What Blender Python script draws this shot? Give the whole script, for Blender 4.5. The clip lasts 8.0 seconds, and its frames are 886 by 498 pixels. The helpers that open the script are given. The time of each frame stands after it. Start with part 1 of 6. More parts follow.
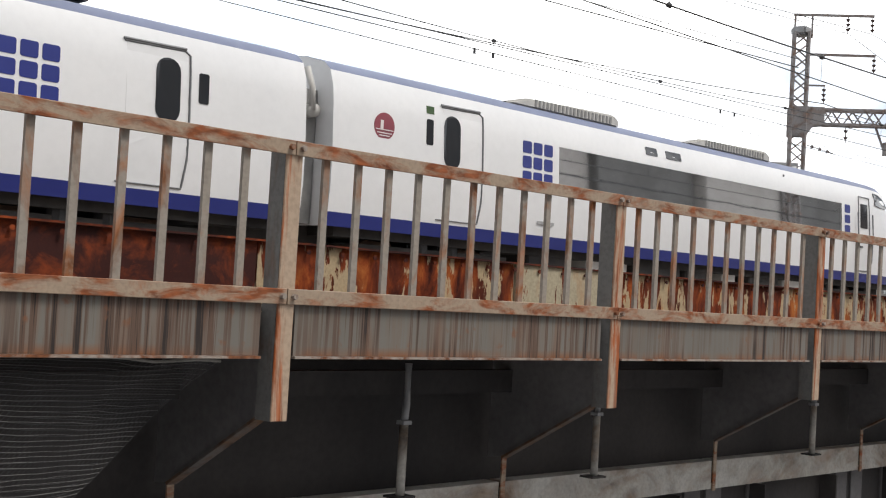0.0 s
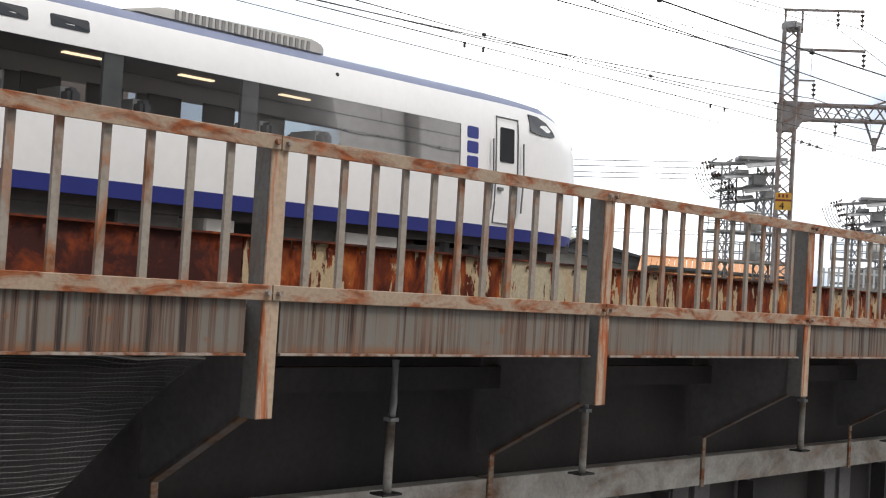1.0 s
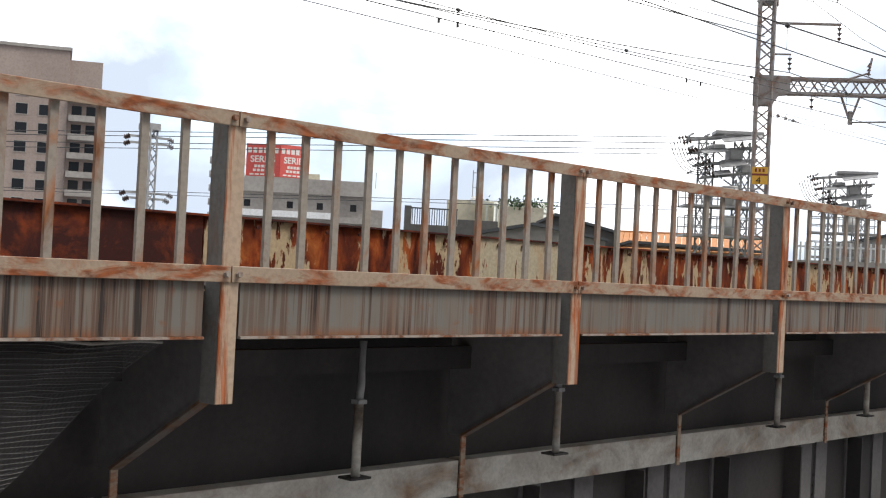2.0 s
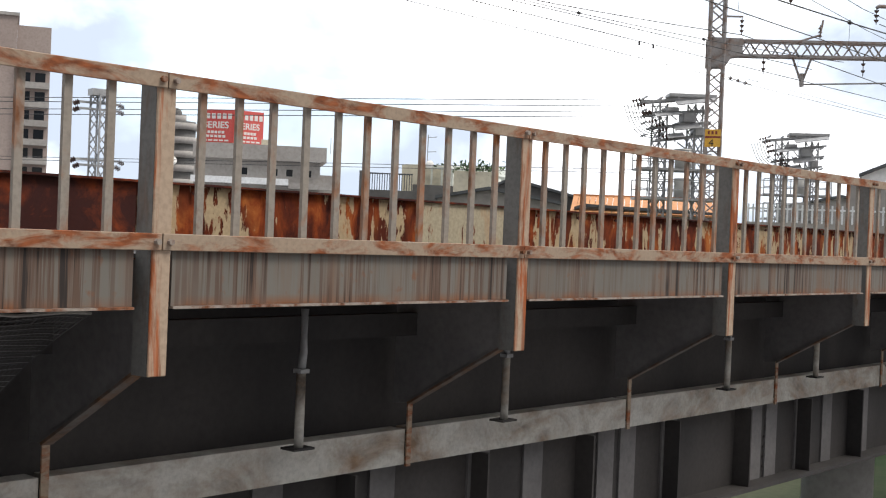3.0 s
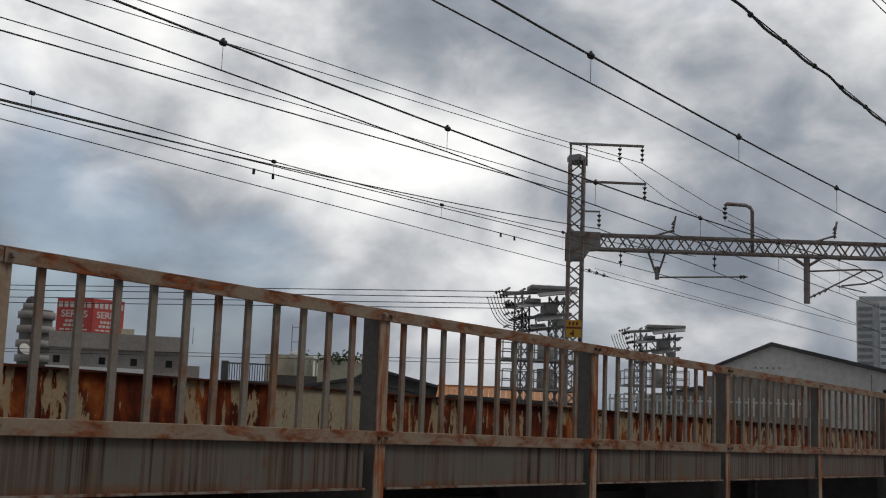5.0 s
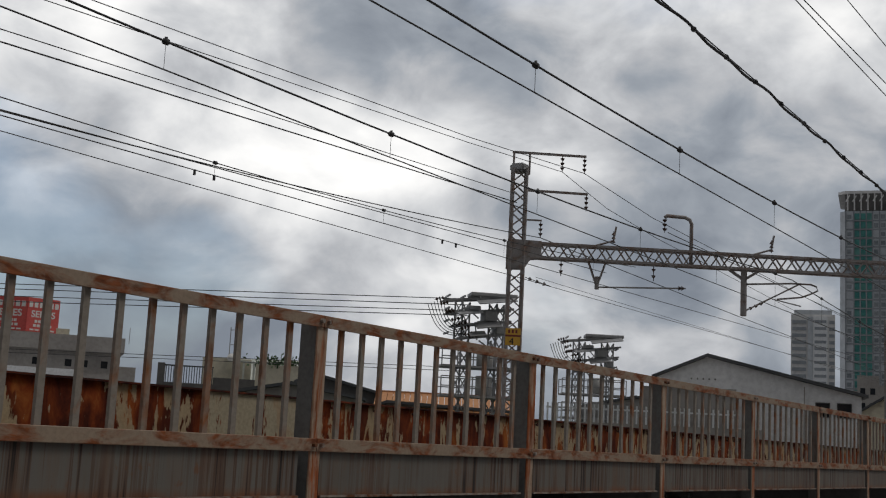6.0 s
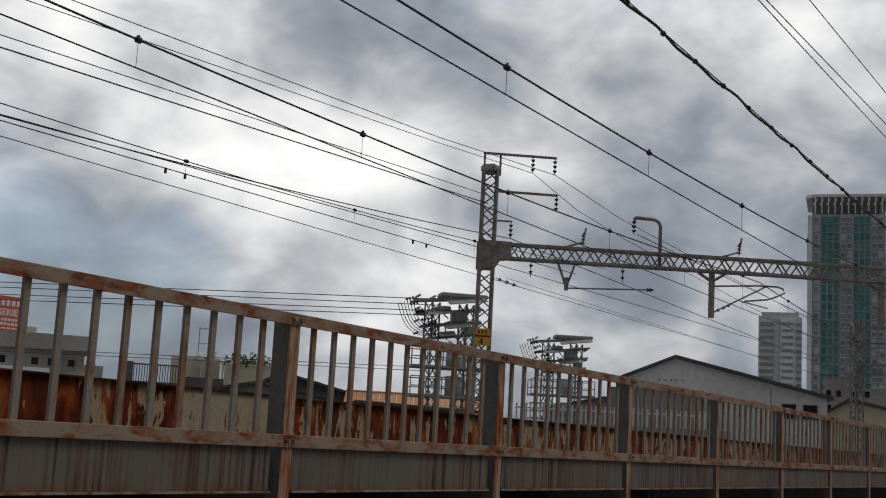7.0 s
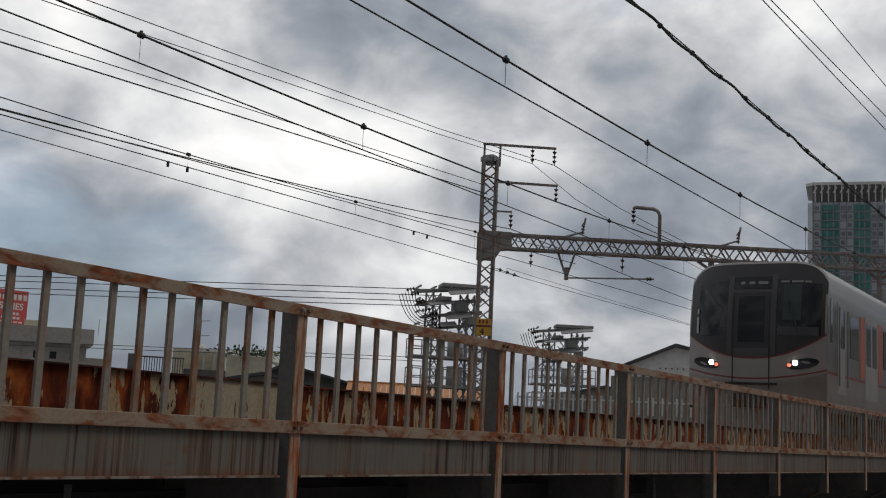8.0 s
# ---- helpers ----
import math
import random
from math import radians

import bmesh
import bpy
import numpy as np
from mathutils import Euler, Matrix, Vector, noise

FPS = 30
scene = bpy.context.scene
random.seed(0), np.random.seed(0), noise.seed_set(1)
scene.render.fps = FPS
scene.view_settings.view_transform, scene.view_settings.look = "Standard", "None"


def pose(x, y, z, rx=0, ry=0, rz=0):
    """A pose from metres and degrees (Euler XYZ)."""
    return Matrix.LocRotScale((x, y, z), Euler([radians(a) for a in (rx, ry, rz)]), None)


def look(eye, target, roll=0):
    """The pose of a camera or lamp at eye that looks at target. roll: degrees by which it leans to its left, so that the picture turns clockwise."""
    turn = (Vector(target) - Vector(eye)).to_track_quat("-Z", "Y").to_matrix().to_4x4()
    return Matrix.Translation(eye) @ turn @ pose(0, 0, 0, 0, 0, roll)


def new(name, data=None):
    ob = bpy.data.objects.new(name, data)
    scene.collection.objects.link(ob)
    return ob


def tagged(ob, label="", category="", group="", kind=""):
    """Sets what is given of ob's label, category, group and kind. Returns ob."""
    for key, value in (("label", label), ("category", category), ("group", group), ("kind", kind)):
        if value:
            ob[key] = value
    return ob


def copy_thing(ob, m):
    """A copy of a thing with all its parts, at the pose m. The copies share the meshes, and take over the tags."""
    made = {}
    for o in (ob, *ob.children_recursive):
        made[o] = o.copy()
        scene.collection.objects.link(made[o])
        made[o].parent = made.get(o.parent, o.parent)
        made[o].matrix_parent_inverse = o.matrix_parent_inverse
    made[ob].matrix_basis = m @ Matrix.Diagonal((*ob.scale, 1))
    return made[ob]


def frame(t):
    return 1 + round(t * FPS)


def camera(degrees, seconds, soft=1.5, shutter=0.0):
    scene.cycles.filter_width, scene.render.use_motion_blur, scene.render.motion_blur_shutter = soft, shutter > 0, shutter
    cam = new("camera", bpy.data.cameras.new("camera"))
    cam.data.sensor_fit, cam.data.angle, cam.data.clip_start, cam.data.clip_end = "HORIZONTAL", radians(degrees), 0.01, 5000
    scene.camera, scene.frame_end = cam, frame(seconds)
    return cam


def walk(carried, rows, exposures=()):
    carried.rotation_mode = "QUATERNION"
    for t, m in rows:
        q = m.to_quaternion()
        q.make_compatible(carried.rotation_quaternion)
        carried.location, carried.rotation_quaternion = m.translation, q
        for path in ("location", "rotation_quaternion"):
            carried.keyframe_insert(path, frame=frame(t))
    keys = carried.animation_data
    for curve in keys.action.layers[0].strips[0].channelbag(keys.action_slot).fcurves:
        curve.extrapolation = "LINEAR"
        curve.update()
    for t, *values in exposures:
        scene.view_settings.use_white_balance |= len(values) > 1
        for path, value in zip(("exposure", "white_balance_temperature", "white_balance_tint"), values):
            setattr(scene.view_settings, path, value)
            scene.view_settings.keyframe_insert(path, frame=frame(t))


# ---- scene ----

# z = 0 is the eye's level, which is close to the level of the rails; x runs along the viaduct, y across it.
PATH = [
    (0.0, -0.304, -0.130, -0.013, 92.206, -3.298, -45.421),
    (0.5, -0.306, -0.125, -0.007, 92.085, -3.442, -45.815),
    (1.0, -0.267, -0.109, -0.002, 91.947, -3.404, -45.882),
    (1.5, -0.206, -0.081, 0.003, 91.498, -3.137, -46.187),
    (2.8, -0.030, -0.018, 0.012, 89.700, -2.400, -48.450),
    (3.0, -0.007, -0.011, 0.012, 89.405, -2.304, -48.874),
    (3.5, 0.064, 0.028, -0.010, 91.769, -1.876, -50.042),
    (4.0, 0.098, 0.044, -0.016, 96.977, -1.829, -51.570),
    (4.5, 0.102, 0.035, -0.020, 98.322, -1.879, -53.282),
    (5.0, 0.120, 0.041, -0.016, 98.487, -2.099, -55.110),
    (5.2, 0.125, 0.043, -0.014, 98.520, -2.200, -55.900),
    (6.5, 0.157, 0.054, -0.001, 99.060, -3.200, -58.773),
    (7.0, 0.064, 0.004, -0.020, 98.968, -3.098, -59.402),
    (7.5, -0.061, -0.060, -0.038, 98.742, -2.968, -59.559),
    (8.0, -0.101, -0.086, -0.044, 98.527, -2.713, -59.329),
]
EXPOSURES = [(t, e, 6550, 10) for t, e in ((0.0, 0.95), (3.4, 1.03), (4.0, 0.36), (4.5, -0.58), (5.0, -0.8), (8.0, -0.82))]
cam = camera(39.4826, 8.0, soft=1.15)
walk(cam, [(t, pose(x, y, z, a, b, c)) for t, x, y, z, a, b, c in PATH], EXPOSURES)

GROUND = -9.5      # river bank below the viaduct
FENCE_Y = 3.43     # plane of the railing
BAY = 2.0          # distance of its posts
POST0 = 2.495      # a post
GIRDER_Y = 4.2     # plane of the plate girder's web
TRACKS = (7.35, 11.1, 15.2)
RAIL_Z = 0.05
CLOUDS = (0.4, 2.9, 1.1)


# ---- world and sun ----
def build_world():
    w = bpy.data.worlds.new("sky")
    scene.world = w
    w.use_nodes = True
    n, l = w.node_tree.nodes, w.node_tree.links
    n.clear()
    out, bg = n.new("ShaderNodeOutputWorld"), n.new("ShaderNodeBackground")
    sky = n.new("ShaderNodeTexSky")
    sky.sky_type, sky.sun_disc = "NISHITA", False
    sky.sun_elevation, sky.sun_rotation = radians(57), radians(158)
    gain = n.new("ShaderNodeVectorMath")
    gain.operation = "SCALE"
    gain.inputs["Scale"].default_value = 0.15
    l.new(sky.outputs[0], gain.inputs[0])
    co, sep = n.new("ShaderNodeTexCoord"), n.new("ShaderNodeSeparateXYZ")
    l.new(co.outputs["Generated"], sep.inputs[0])
    # heavy broken cloud: broad masses with billowing edges, flattened towards the horizon
    flat = n.new("ShaderNodeMapping")
    flat.inputs["Scale"].default_value = (1, 1, 1.55)
    l.new(co.outputs["Generated"], flat.inputs[0])

    def cloud(scale, detail, rough, off, warp=0.0):
        m = n.new("ShaderNodeMapping")
        m.inputs["Location"].default_value = off
        l.new(flat.outputs[0], m.inputs[0])
        t = n.new("ShaderNodeTexNoise")
        t.inputs["Scale"].default_value, t.inputs["Detail"].default_value = scale, detail
        t.inputs["Roughness"].default_value, t.inputs["Distortion"].default_value = rough, warp
        l.new(m.outputs[0], t.inputs["Vector"])
        return t.outputs["Fac"]

    def maths(op, u, v):
        k = n.new("ShaderNodeMath")
        k.operation = op
        for sock, val in zip(k.inputs, (u, v)):
            if isinstance(val, float):
                sock.default_value = val
            else:
                l.new(val, sock)
        return k.outputs[0]

    masses, lumps = cloud(4.2, 3, 0.45, CLOUDS), cloud(10.5, 8, 0.52, (1.3, 4.1, 2.2), 0.25)
    total = maths("ADD", maths("MULTIPLY", masses, 0.6), maths("MULTIPLY", lumps, 0.4))
    ramp = n.new("ShaderNodeValToRGB")
    e = ramp.color_ramp.elements
    e[0].position, e[0].color = 0.37, (0.25, 0.285, 0.34, 1)
    e[1].position, e[1].color = 0.68, (1.28, 1.275, 1.26, 1)
    for at, c in ((0.44, (0.39, 0.43, 0.485, 1)), (0.485, (0.56, 0.58, 0.615, 1)), (0.525, (0.72, 0.74, 0.77, 1)), (0.585, (0.98, 0.99, 1.0, 1))):
        k = e.new(at)
        k.color = c
    # the layer is denser and greyer towards the horizon
    dense = n.new("ShaderNodeMapRange")
    dense.inputs["From Max"].default_value = 0.22
    dense.inputs["To Min"].default_value, dense.inputs["To Max"].default_value = -0.15, 0.03
    l.new(sep.outputs["Z"], dense.inputs["Value"])
    l.new(maths("ADD", total, dense.outputs[0]), ramp.inputs[0])
    holes = n.new("ShaderNodeMapRange")
    holes.inputs["From Min"].default_value, holes.inputs["From Max"].default_value = 0.34, 0.46
    holes.inputs["To Min"].default_value = 0.62
    l.new(cloud(3.4, 6, 0.5, (9.0, 4.0, 2.0)), holes.inputs["Value"])
    mix = n.new("ShaderNodeMix")
    mix.data_type = "RGBA"
    l.new(holes.outputs[0], mix.inputs["Factor"])
    l.new(gain.outputs[0], mix.inputs["A"])
    l.new(ramp.outputs[0], mix.inputs["B"])
    # thin bright cloud over the town ahead, a thick dark layer behind
    ahead = n.new("ShaderNodeVectorMath")
    ahead.operation = "DOT_PRODUCT"
    l.new(co.outputs["Generated"], ahead.inputs[0])
    ahead.inputs[1].default_value = (0.80, 0.60, 0.0)
    side = n.new("ShaderNodeMapRange")
    side.inputs["From Min"].default_value, side.inputs["From Max"].default_value = -0.8, 0.75
    side.inputs["To Min"].default_value, side.inputs["To Max"].default_value = 0.37, 1.47
    l.new(ahead.outputs["Value"], side.inputs["Value"])
    lit = n.new("ShaderNodeVectorMath")
    lit.operation = "SCALE"
    l.new(mix.outputs["Result"], lit.inputs[0])
    l.new(side.outputs[0], lit.inputs["Scale"])
    l.new(lit.outputs[0], bg.inputs[0])
    bg.inputs[1].default_value = 1.0
    l.new(bg.outputs[0], out.inputs[0])
    sun = bpy.data.lights.new("sun", "SUN")
    sun.energy, sun.angle, sun.color = 1.15, radians(18), (1.0, 0.95, 0.88)
    ob = new("sun", sun)
    ob.matrix_world = look((4, -10, 17), (0, 0, 0))


build_world()


# ---- materials ----
def material(name, rough=0.7, metal=0.0):
    m = bpy.data.materials.new(name)
    m.use_nodes = True
    b = m.node_tree.nodes["Principled BSDF"]
    b.inputs["Roughness"].default_value, b.inputs["Metallic"].default_value = rough, metal
    return m, m.node_tree.nodes, m.node_tree.links, b


def noise_tex(n, l, scale, detail=6, stretch=(1, 1, 1), own=False, distort=0.0, rough=0.55):
    """Noise in metres; own: fixed to the object (for things that move)."""
    if own:
        src = n.new("ShaderNodeTexCoord").outputs["Object"]
    else:
        src = n.new("ShaderNodeNewGeometry").outputs["Position"]
    mp = n.new("ShaderNodeMapping")
    mp.inputs["Scale"].default_value = stretch
    l.new(src, mp.inputs[0])
    t = n.new("ShaderNodeTexNoise")
    t.inputs["Scale"].default_value, t.inputs["Detail"].default_value = scale, detail
    t.inputs["Distortion"].default_value, t.inputs["Roughness"].default_value = distort, rough
    l.new(mp.outputs[0], t.inputs["Vector"])
    return t.outputs["Fac"]


def ramp_of(n, l, fac, stops):
    r = n.new("ShaderNodeValToRGB")
    e = r.color_ramp.elements
    while len(e) < len(stops):
        e.new(0.5)
    for k, (at, c) in zip(e, stops):
        k.position, k.color = at, (*c, 1) if len(c) == 3 else c
    l.new(fac, r.inputs[0])
    return r.outputs[0]


def mixed(n, l, fac, a, b):
    m = n.new("ShaderNodeMix")
    m.data_type = "RGBA"
    l.new(fac, m.inputs["Factor"])
    for sock, v in (("A", a), ("B", b)):
        if isinstance(v, tuple):
            m.inputs[sock].default_value = (*v, 1)
        else:
            l.new(v, m.inputs[sock])
    return m.outputs["Result"]


def bumped(n, l, b, fac, strength=0.3, dist=0.01):
    k = n.new("ShaderNodeBump")
    k.inputs["Strength"].default_value, k.inputs["Distance"].default_value = strength, dist
    l.new(fac, k.inputs["Height"])
    l.new(k.outputs[0], b.inputs["Normal"])


def plain(name, c1, c2, scale=3.0, fine=40.0, rough=0.7, metal=0.0, bump=0.15, own=False, stretch=(1, 1, 1), grime=None):
    """A surface of two tones at two scales."""
    m, n, l, b = material(name, rough, metal)
    big, small = noise_tex(n, l, scale, 5, stretch, own), noise_tex(n, l, fine, 4, (1, 1, 1), own)
    col = mixed(n, l, ramp_of(n, l, big, [(0.35, (0, 0, 0)), (0.65, (1, 1, 1))]), c1, c2)
    g = grime or (0.97 if own else 0.82)
    dark = mixed(n, l, ramp_of(n, l, small, [(0.3, (g, g, g)), (0.6, (1, 1, 1))]), (0, 0, 0), col)
    l.new(dark, b.inputs["Base Color"])
    bumped(n, l, b, small, bump, 0.004)
    return m


def rusty(name, paint, rust, dark, at=0.5, scale=5.0, stretch=(1, 1, 1), soft=0.08, streak=0.0, bump=0.4):
    """Paint that rust has broken through, with runs of dirt down it."""
    m, n, l, b = material(name, 0.75)
    patch = noise_tex(n, l, scale, 8, stretch, False, 0.6, 0.62)
    tone = noise_tex(n, l, scale * 3, 6, stretch)
    rcol = ramp_of(n, l, tone, [(0.3, dark), (0.52, rust), (0.72, tuple(min(1, v * 1.5) for v in rust))])
    fac = ramp_of(n, l, patch, [(at - soft, (0, 0, 0)), (at + soft, (1, 1, 1))])
    grain = noise_tex(n, l, 55, 4)
    pcol = mixed(n, l, ramp_of(n, l, grain, [(0.3, (0, 0, 0)), (0.6, (1, 1, 1))]), tuple(v * 0.8 for v in paint), paint)
    col = mixed(n, l, fac, pcol, rcol)
    if streak:
        runs = noise_tex(n, l, 16, 5, (1, 1, 0.05), False, 0.0, 0.7)
        ends = noise_tex(n, l, 5, 3, (1, 1, 0.6))
        both = n.new("ShaderNodeMath")
        both.operation = "MULTIPLY"
        l.new(ramp_of(n, l, runs, [(0.52, (0, 0, 0)), (0.62, (1, 1, 1))]), both.inputs[0])
        l.new(ramp_of(n, l, ends, [(0.4, (0, 0, 0)), (0.62, (streak, streak, streak))]), both.inputs[1])
        col = mixed(n, l, both.outputs[0], col, (0.035, 0.02, 0.014))
    l.new(col, b.inputs["Base Color"])
    rr = n.new("ShaderNodeMapRange")
    rr.inputs["To Min"].default_value, rr.inputs["To Max"].default_value = 0.5, 0.95
    l.new(patch, rr.inputs["Value"])
    l.new(rr.outputs[0], b.inputs["Roughness"])
    b.inputs["Specular IOR Level"].default_value = 0.3
    bumped(n, l, b, patch, bump, 0.004)
    return m


M = {}
M["rail"] = rusty("rusted_rail_paint", (0.36, 0.272, 0.198), (0.24, 0.073, 0.026), (0.11, 0.034, 0.014), 0.525, 12, (0.45, 1, 1.3), 0.08)
M["bar"] = rusty("rusted_bar_paint", (0.30, 0.262, 0.222), (0.27, 0.10, 0.036), (0.13, 0.05, 0.02), 0.57, 4, (1.5, 1.5, 0.8), 0.09)
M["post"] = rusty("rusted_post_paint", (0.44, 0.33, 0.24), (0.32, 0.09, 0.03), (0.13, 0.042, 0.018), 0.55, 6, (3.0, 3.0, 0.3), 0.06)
# darker, greyer copy of the post paint: the flanges' shade is in its colour
M["postshade"] = rusty("shaded_post_side_paint", (0.17, 0.165, 0.155), (0.13, 0.08, 0.054), (0.06, 0.036, 0.024), 0.62, 5, (2, 2, 0.4), 0.1)


def streaked(name):
    """Grey-green paint with runs of rust and soot from the rail above, and a rusted foot."""
    m, n, l, b = material(name, 0.6)
    base = mixed(n, l, noise_tex(n, l, 2.6, 5, (1, 1, 0.6)), (0.108, 0.095, 0.08), (0.21, 0.198, 0.173))
    thin = noise_tex(n, l, 44, 4, (1, 1, 0.02), False, 0.0, 0.6)
    wide = noise_tex(n, l, 9, 4, (1, 1, 0.07), False, 0.0, 0.6)
    gate = noise_tex(n, l, 2.2, 3, (1, 1, 0.5))
    fade = noise_tex(n, l, 7, 4, (1, 1, 0.45))
    blot = noise_tex(n, l, 20, 6, (1, 1, 0.8))

    def times(u, v):
        k = n.new("ShaderNodeMath")
        k.operation = "MULTIPLY"
        l.new(u, k.inputs[0])
        l.new(v, k.inputs[1])
        return k.outputs[0]

    def step(src, lo, hi, top=1.0, low=0.0):
        return ramp_of(n, l, src, [(lo, (low, low, low)), (hi, (top, top, top))])

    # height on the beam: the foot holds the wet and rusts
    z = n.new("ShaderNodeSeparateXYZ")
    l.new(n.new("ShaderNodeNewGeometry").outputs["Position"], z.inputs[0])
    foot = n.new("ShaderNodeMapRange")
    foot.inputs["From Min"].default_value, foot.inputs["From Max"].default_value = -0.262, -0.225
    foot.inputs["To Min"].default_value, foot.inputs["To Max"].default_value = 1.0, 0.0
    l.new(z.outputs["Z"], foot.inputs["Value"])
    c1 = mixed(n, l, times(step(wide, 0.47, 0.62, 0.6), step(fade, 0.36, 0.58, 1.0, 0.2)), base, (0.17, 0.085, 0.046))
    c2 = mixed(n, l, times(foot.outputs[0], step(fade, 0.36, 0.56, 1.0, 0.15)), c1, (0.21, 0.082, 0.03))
    c3 = mixed(n, l, times(step(thin, 0.465, 0.545, 0.85), step(gate, 0.36, 0.54, 1.0, 0.15)), c2, (0.10, 0.052, 0.032))
    c4 = mixed(n, l, times(step(thin, 0.58, 0.63, 0.95), step(gate, 0.47, 0.56)), c3, (0.016, 0.011, 0.009))
    c5 = mixed(n, l, step(blot, 0.63, 0.73, 0.7), c4, (0.19, 0.075, 0.03))
    l.new(c5, b.inputs["Base Color"])
    bumped(n, l, b, blot, 0.2, 0.003)
    return m


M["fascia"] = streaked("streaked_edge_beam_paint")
M["lip"] = rusty("rusted_lip", (0.34, 0.29, 0.25), (0.19, 0.075, 0.035), (0.065, 0.028, 0.015), 0.53, 11)


def rust_sheet(name, cream, at):
    """Girder plate: dark and bright rust in upright tongues, cream paint left in ragged patches with sharp edges."""
    m, n, l, b = material(name, 0.85)
    tongues = noise_tex(n, l, 5.0, 9, (1.5, 1.5, 0.62), False, 0.5, 0.66)
    broad = noise_tex(n, l, 2.4, 5, (1, 1, 0.7), False, 0.4)
    left = noise_tex(n, l, 6.4, 9, (1.8, 1.8, 0.5), False, 0.4, 0.62)
    flecks = noise_tex(n, l, 13, 5, (1.5, 1.5, 0.35), False, 0.3, 0.6)
    fine = noise_tex(n, l, 60, 4)
    rust = ramp_of(n, l, tongues, [(0.36, (0.040, 0.008, 0.004)), (0.46, (0.135, 0.024, 0.007)), (0.54, (0.26, 0.052, 0.011)), (0.65, (0.42, 0.13, 0.03))])
    deep = mixed(n, l, ramp_of(n, l, broad, [(0.40, (0.85, 0.85, 0.85)), (0.53, (0, 0, 0))]), rust, (0.07, 0.014, 0.007))
    pale = mixed(n, l, ramp_of(n, l, fine, [(0.35, (0, 0, 0)), (0.6, (1, 1, 1))]), tuple(v * 0.82 for v in cream), cream)
    stained = mixed(n, l, ramp_of(n, l, tongues, [(0.5, (0, 0, 0)), (0.68, (0.55, 0.55, 0.55))]), pale, (0.42, 0.20, 0.075))
    pocked = mixed(n, l, ramp_of(n, l, flecks, [(0.62, (0, 0, 0)), (0.65, (1, 1, 1))]), stained, (0.16, 0.035, 0.01))
    col = mixed(n, l, ramp_of(n, l, left, [(at, (0, 0, 0)), (at + 0.022, (1, 1, 1))]), deep, pocked)
    l.new(col, b.inputs["Base Color"])
    b.inputs["Specular IOR Level"].default_value = 0.2
    bumped(n, l, b, left, 0.6, 0.005)
    return m


M["panel"] = rust_sheet("rusted_girder_paint", (0.47, 0.36, 0.225), 0.528)
M["panel_cream"] = rust_sheet("cream_girder_paint", (0.46, 0.40, 0.285), 0.36)
M["panel_dark"] = rusty("dark_rusted_girder", (0.042, 0.007, 0.004), (0.23, 0.042, 0.008), (0.07, 0.012, 0.005), 0.56, 7, (0.8, 0.8, 1.0), 0.12)
M["web"] = plain("dark_girder_paint", (0.027, 0.024, 0.024), (0.058, 0.051, 0.048), 1.2, 30, 0.8, 0, 0.2, False, (1, 1, 0.4))
M["soot"] = plain("sooty_bracket_paint", (0.11, 0.104, 0.104), (0.18, 0.17, 0.167), 1.6, 30, 0.8)
M["ledge"] = rusty("pale_ledge_paint", (0.52, 0.50, 0.455), (0.22, 0.145, 0.095), (0.10, 0.08, 0.065), 0.55, 2.6, (1, 1, 1.6), 0.16)
M["flange"] = rusty("rusted_flange_paint", (0.14, 0.125, 0.115), (0.13, 0.07, 0.04), (0.05, 0.025, 0.016), 0.5, 6, (1, 1, 1), 0.12)
M["netpale"] = plain("faded_net_cord", (0.11, 0.105, 0.104), (0.20, 0.19, 0.185), 5, 60, 0.85)
M["rope"] = plain("grimy_rope", (0.22, 0.21, 0.19), (0.34, 0.32, 0.29), 9, 60, 0.9)
M["steel"] = plain("galvanised_steel", (0.31, 0.31, 0.315), (0.42, 0.42, 0.425), 2, 30, 0.6, 0.3)
M["mast"] = rusty("mast_paint", (0.33, 0.312, 0.308), (0.20, 0.12, 0.085), (0.10, 0.07, 0.055), 0.57, 3, (1, 1, 1), 0.12)
M["black"] = plain("dark_rubber", (0.02, 0.02, 0.021), (0.04, 0.04, 0.042), 5, 40, 0.6)
M["wire"] = plain("weathered_wire", (0.035, 0.035, 0.037), (0.06, 0.06, 0.06), 3, 30, 0.6)
M["porcelain"] = plain("brown_porcelain", (0.07, 0.045, 0.04), (0.1, 0.06, 0.05), 5, 40, 0.25)
M["concrete"] = plain("stained_concrete", (0.30, 0.295, 0.28), (0.4, 0.39, 0.37), 0.7, 12, 0.85)
M["ballast"] = plain("ballast", (0.13, 0.11, 0.095), (0.24, 0.21, 0.19), 9, 28, 0.95, 0, 0.8)
M["railsteel"] = plain("rail_steel", (0.16, 0.1, 0.07), (0.24, 0.16, 0.12), 4, 40, 0.5, 0.5)
M["street"] = plain("pale_asphalt_and_dirt", (0.17, 0.17, 0.175), (0.25, 0.25, 0.255), 0.2, 3, 0.95, 0, 0.4)
M["grass"] = plain("bank_grass", (0.05, 0.085, 0.03), (0.11, 0.12, 0.06), 0.15, 3, 0.95, 0, 0.5)
M["net"] = plain("black_net_cord", (0.045, 0.045, 0.046), (0.085, 0.085, 0.085), 5, 60, 0.8)
M["white"] = plain("white_train_paint", (0.73, 0.735, 0.745), (0.77, 0.77, 0.775), 0.6, 8, 0.25, 0, 0.0, True)
M["navy"] = plain("navy_train_paint", (0.02, 0.03, 0.19), (0.025, 0.037, 0.22), 1, 15, 0.3, 0, 0.01, True)
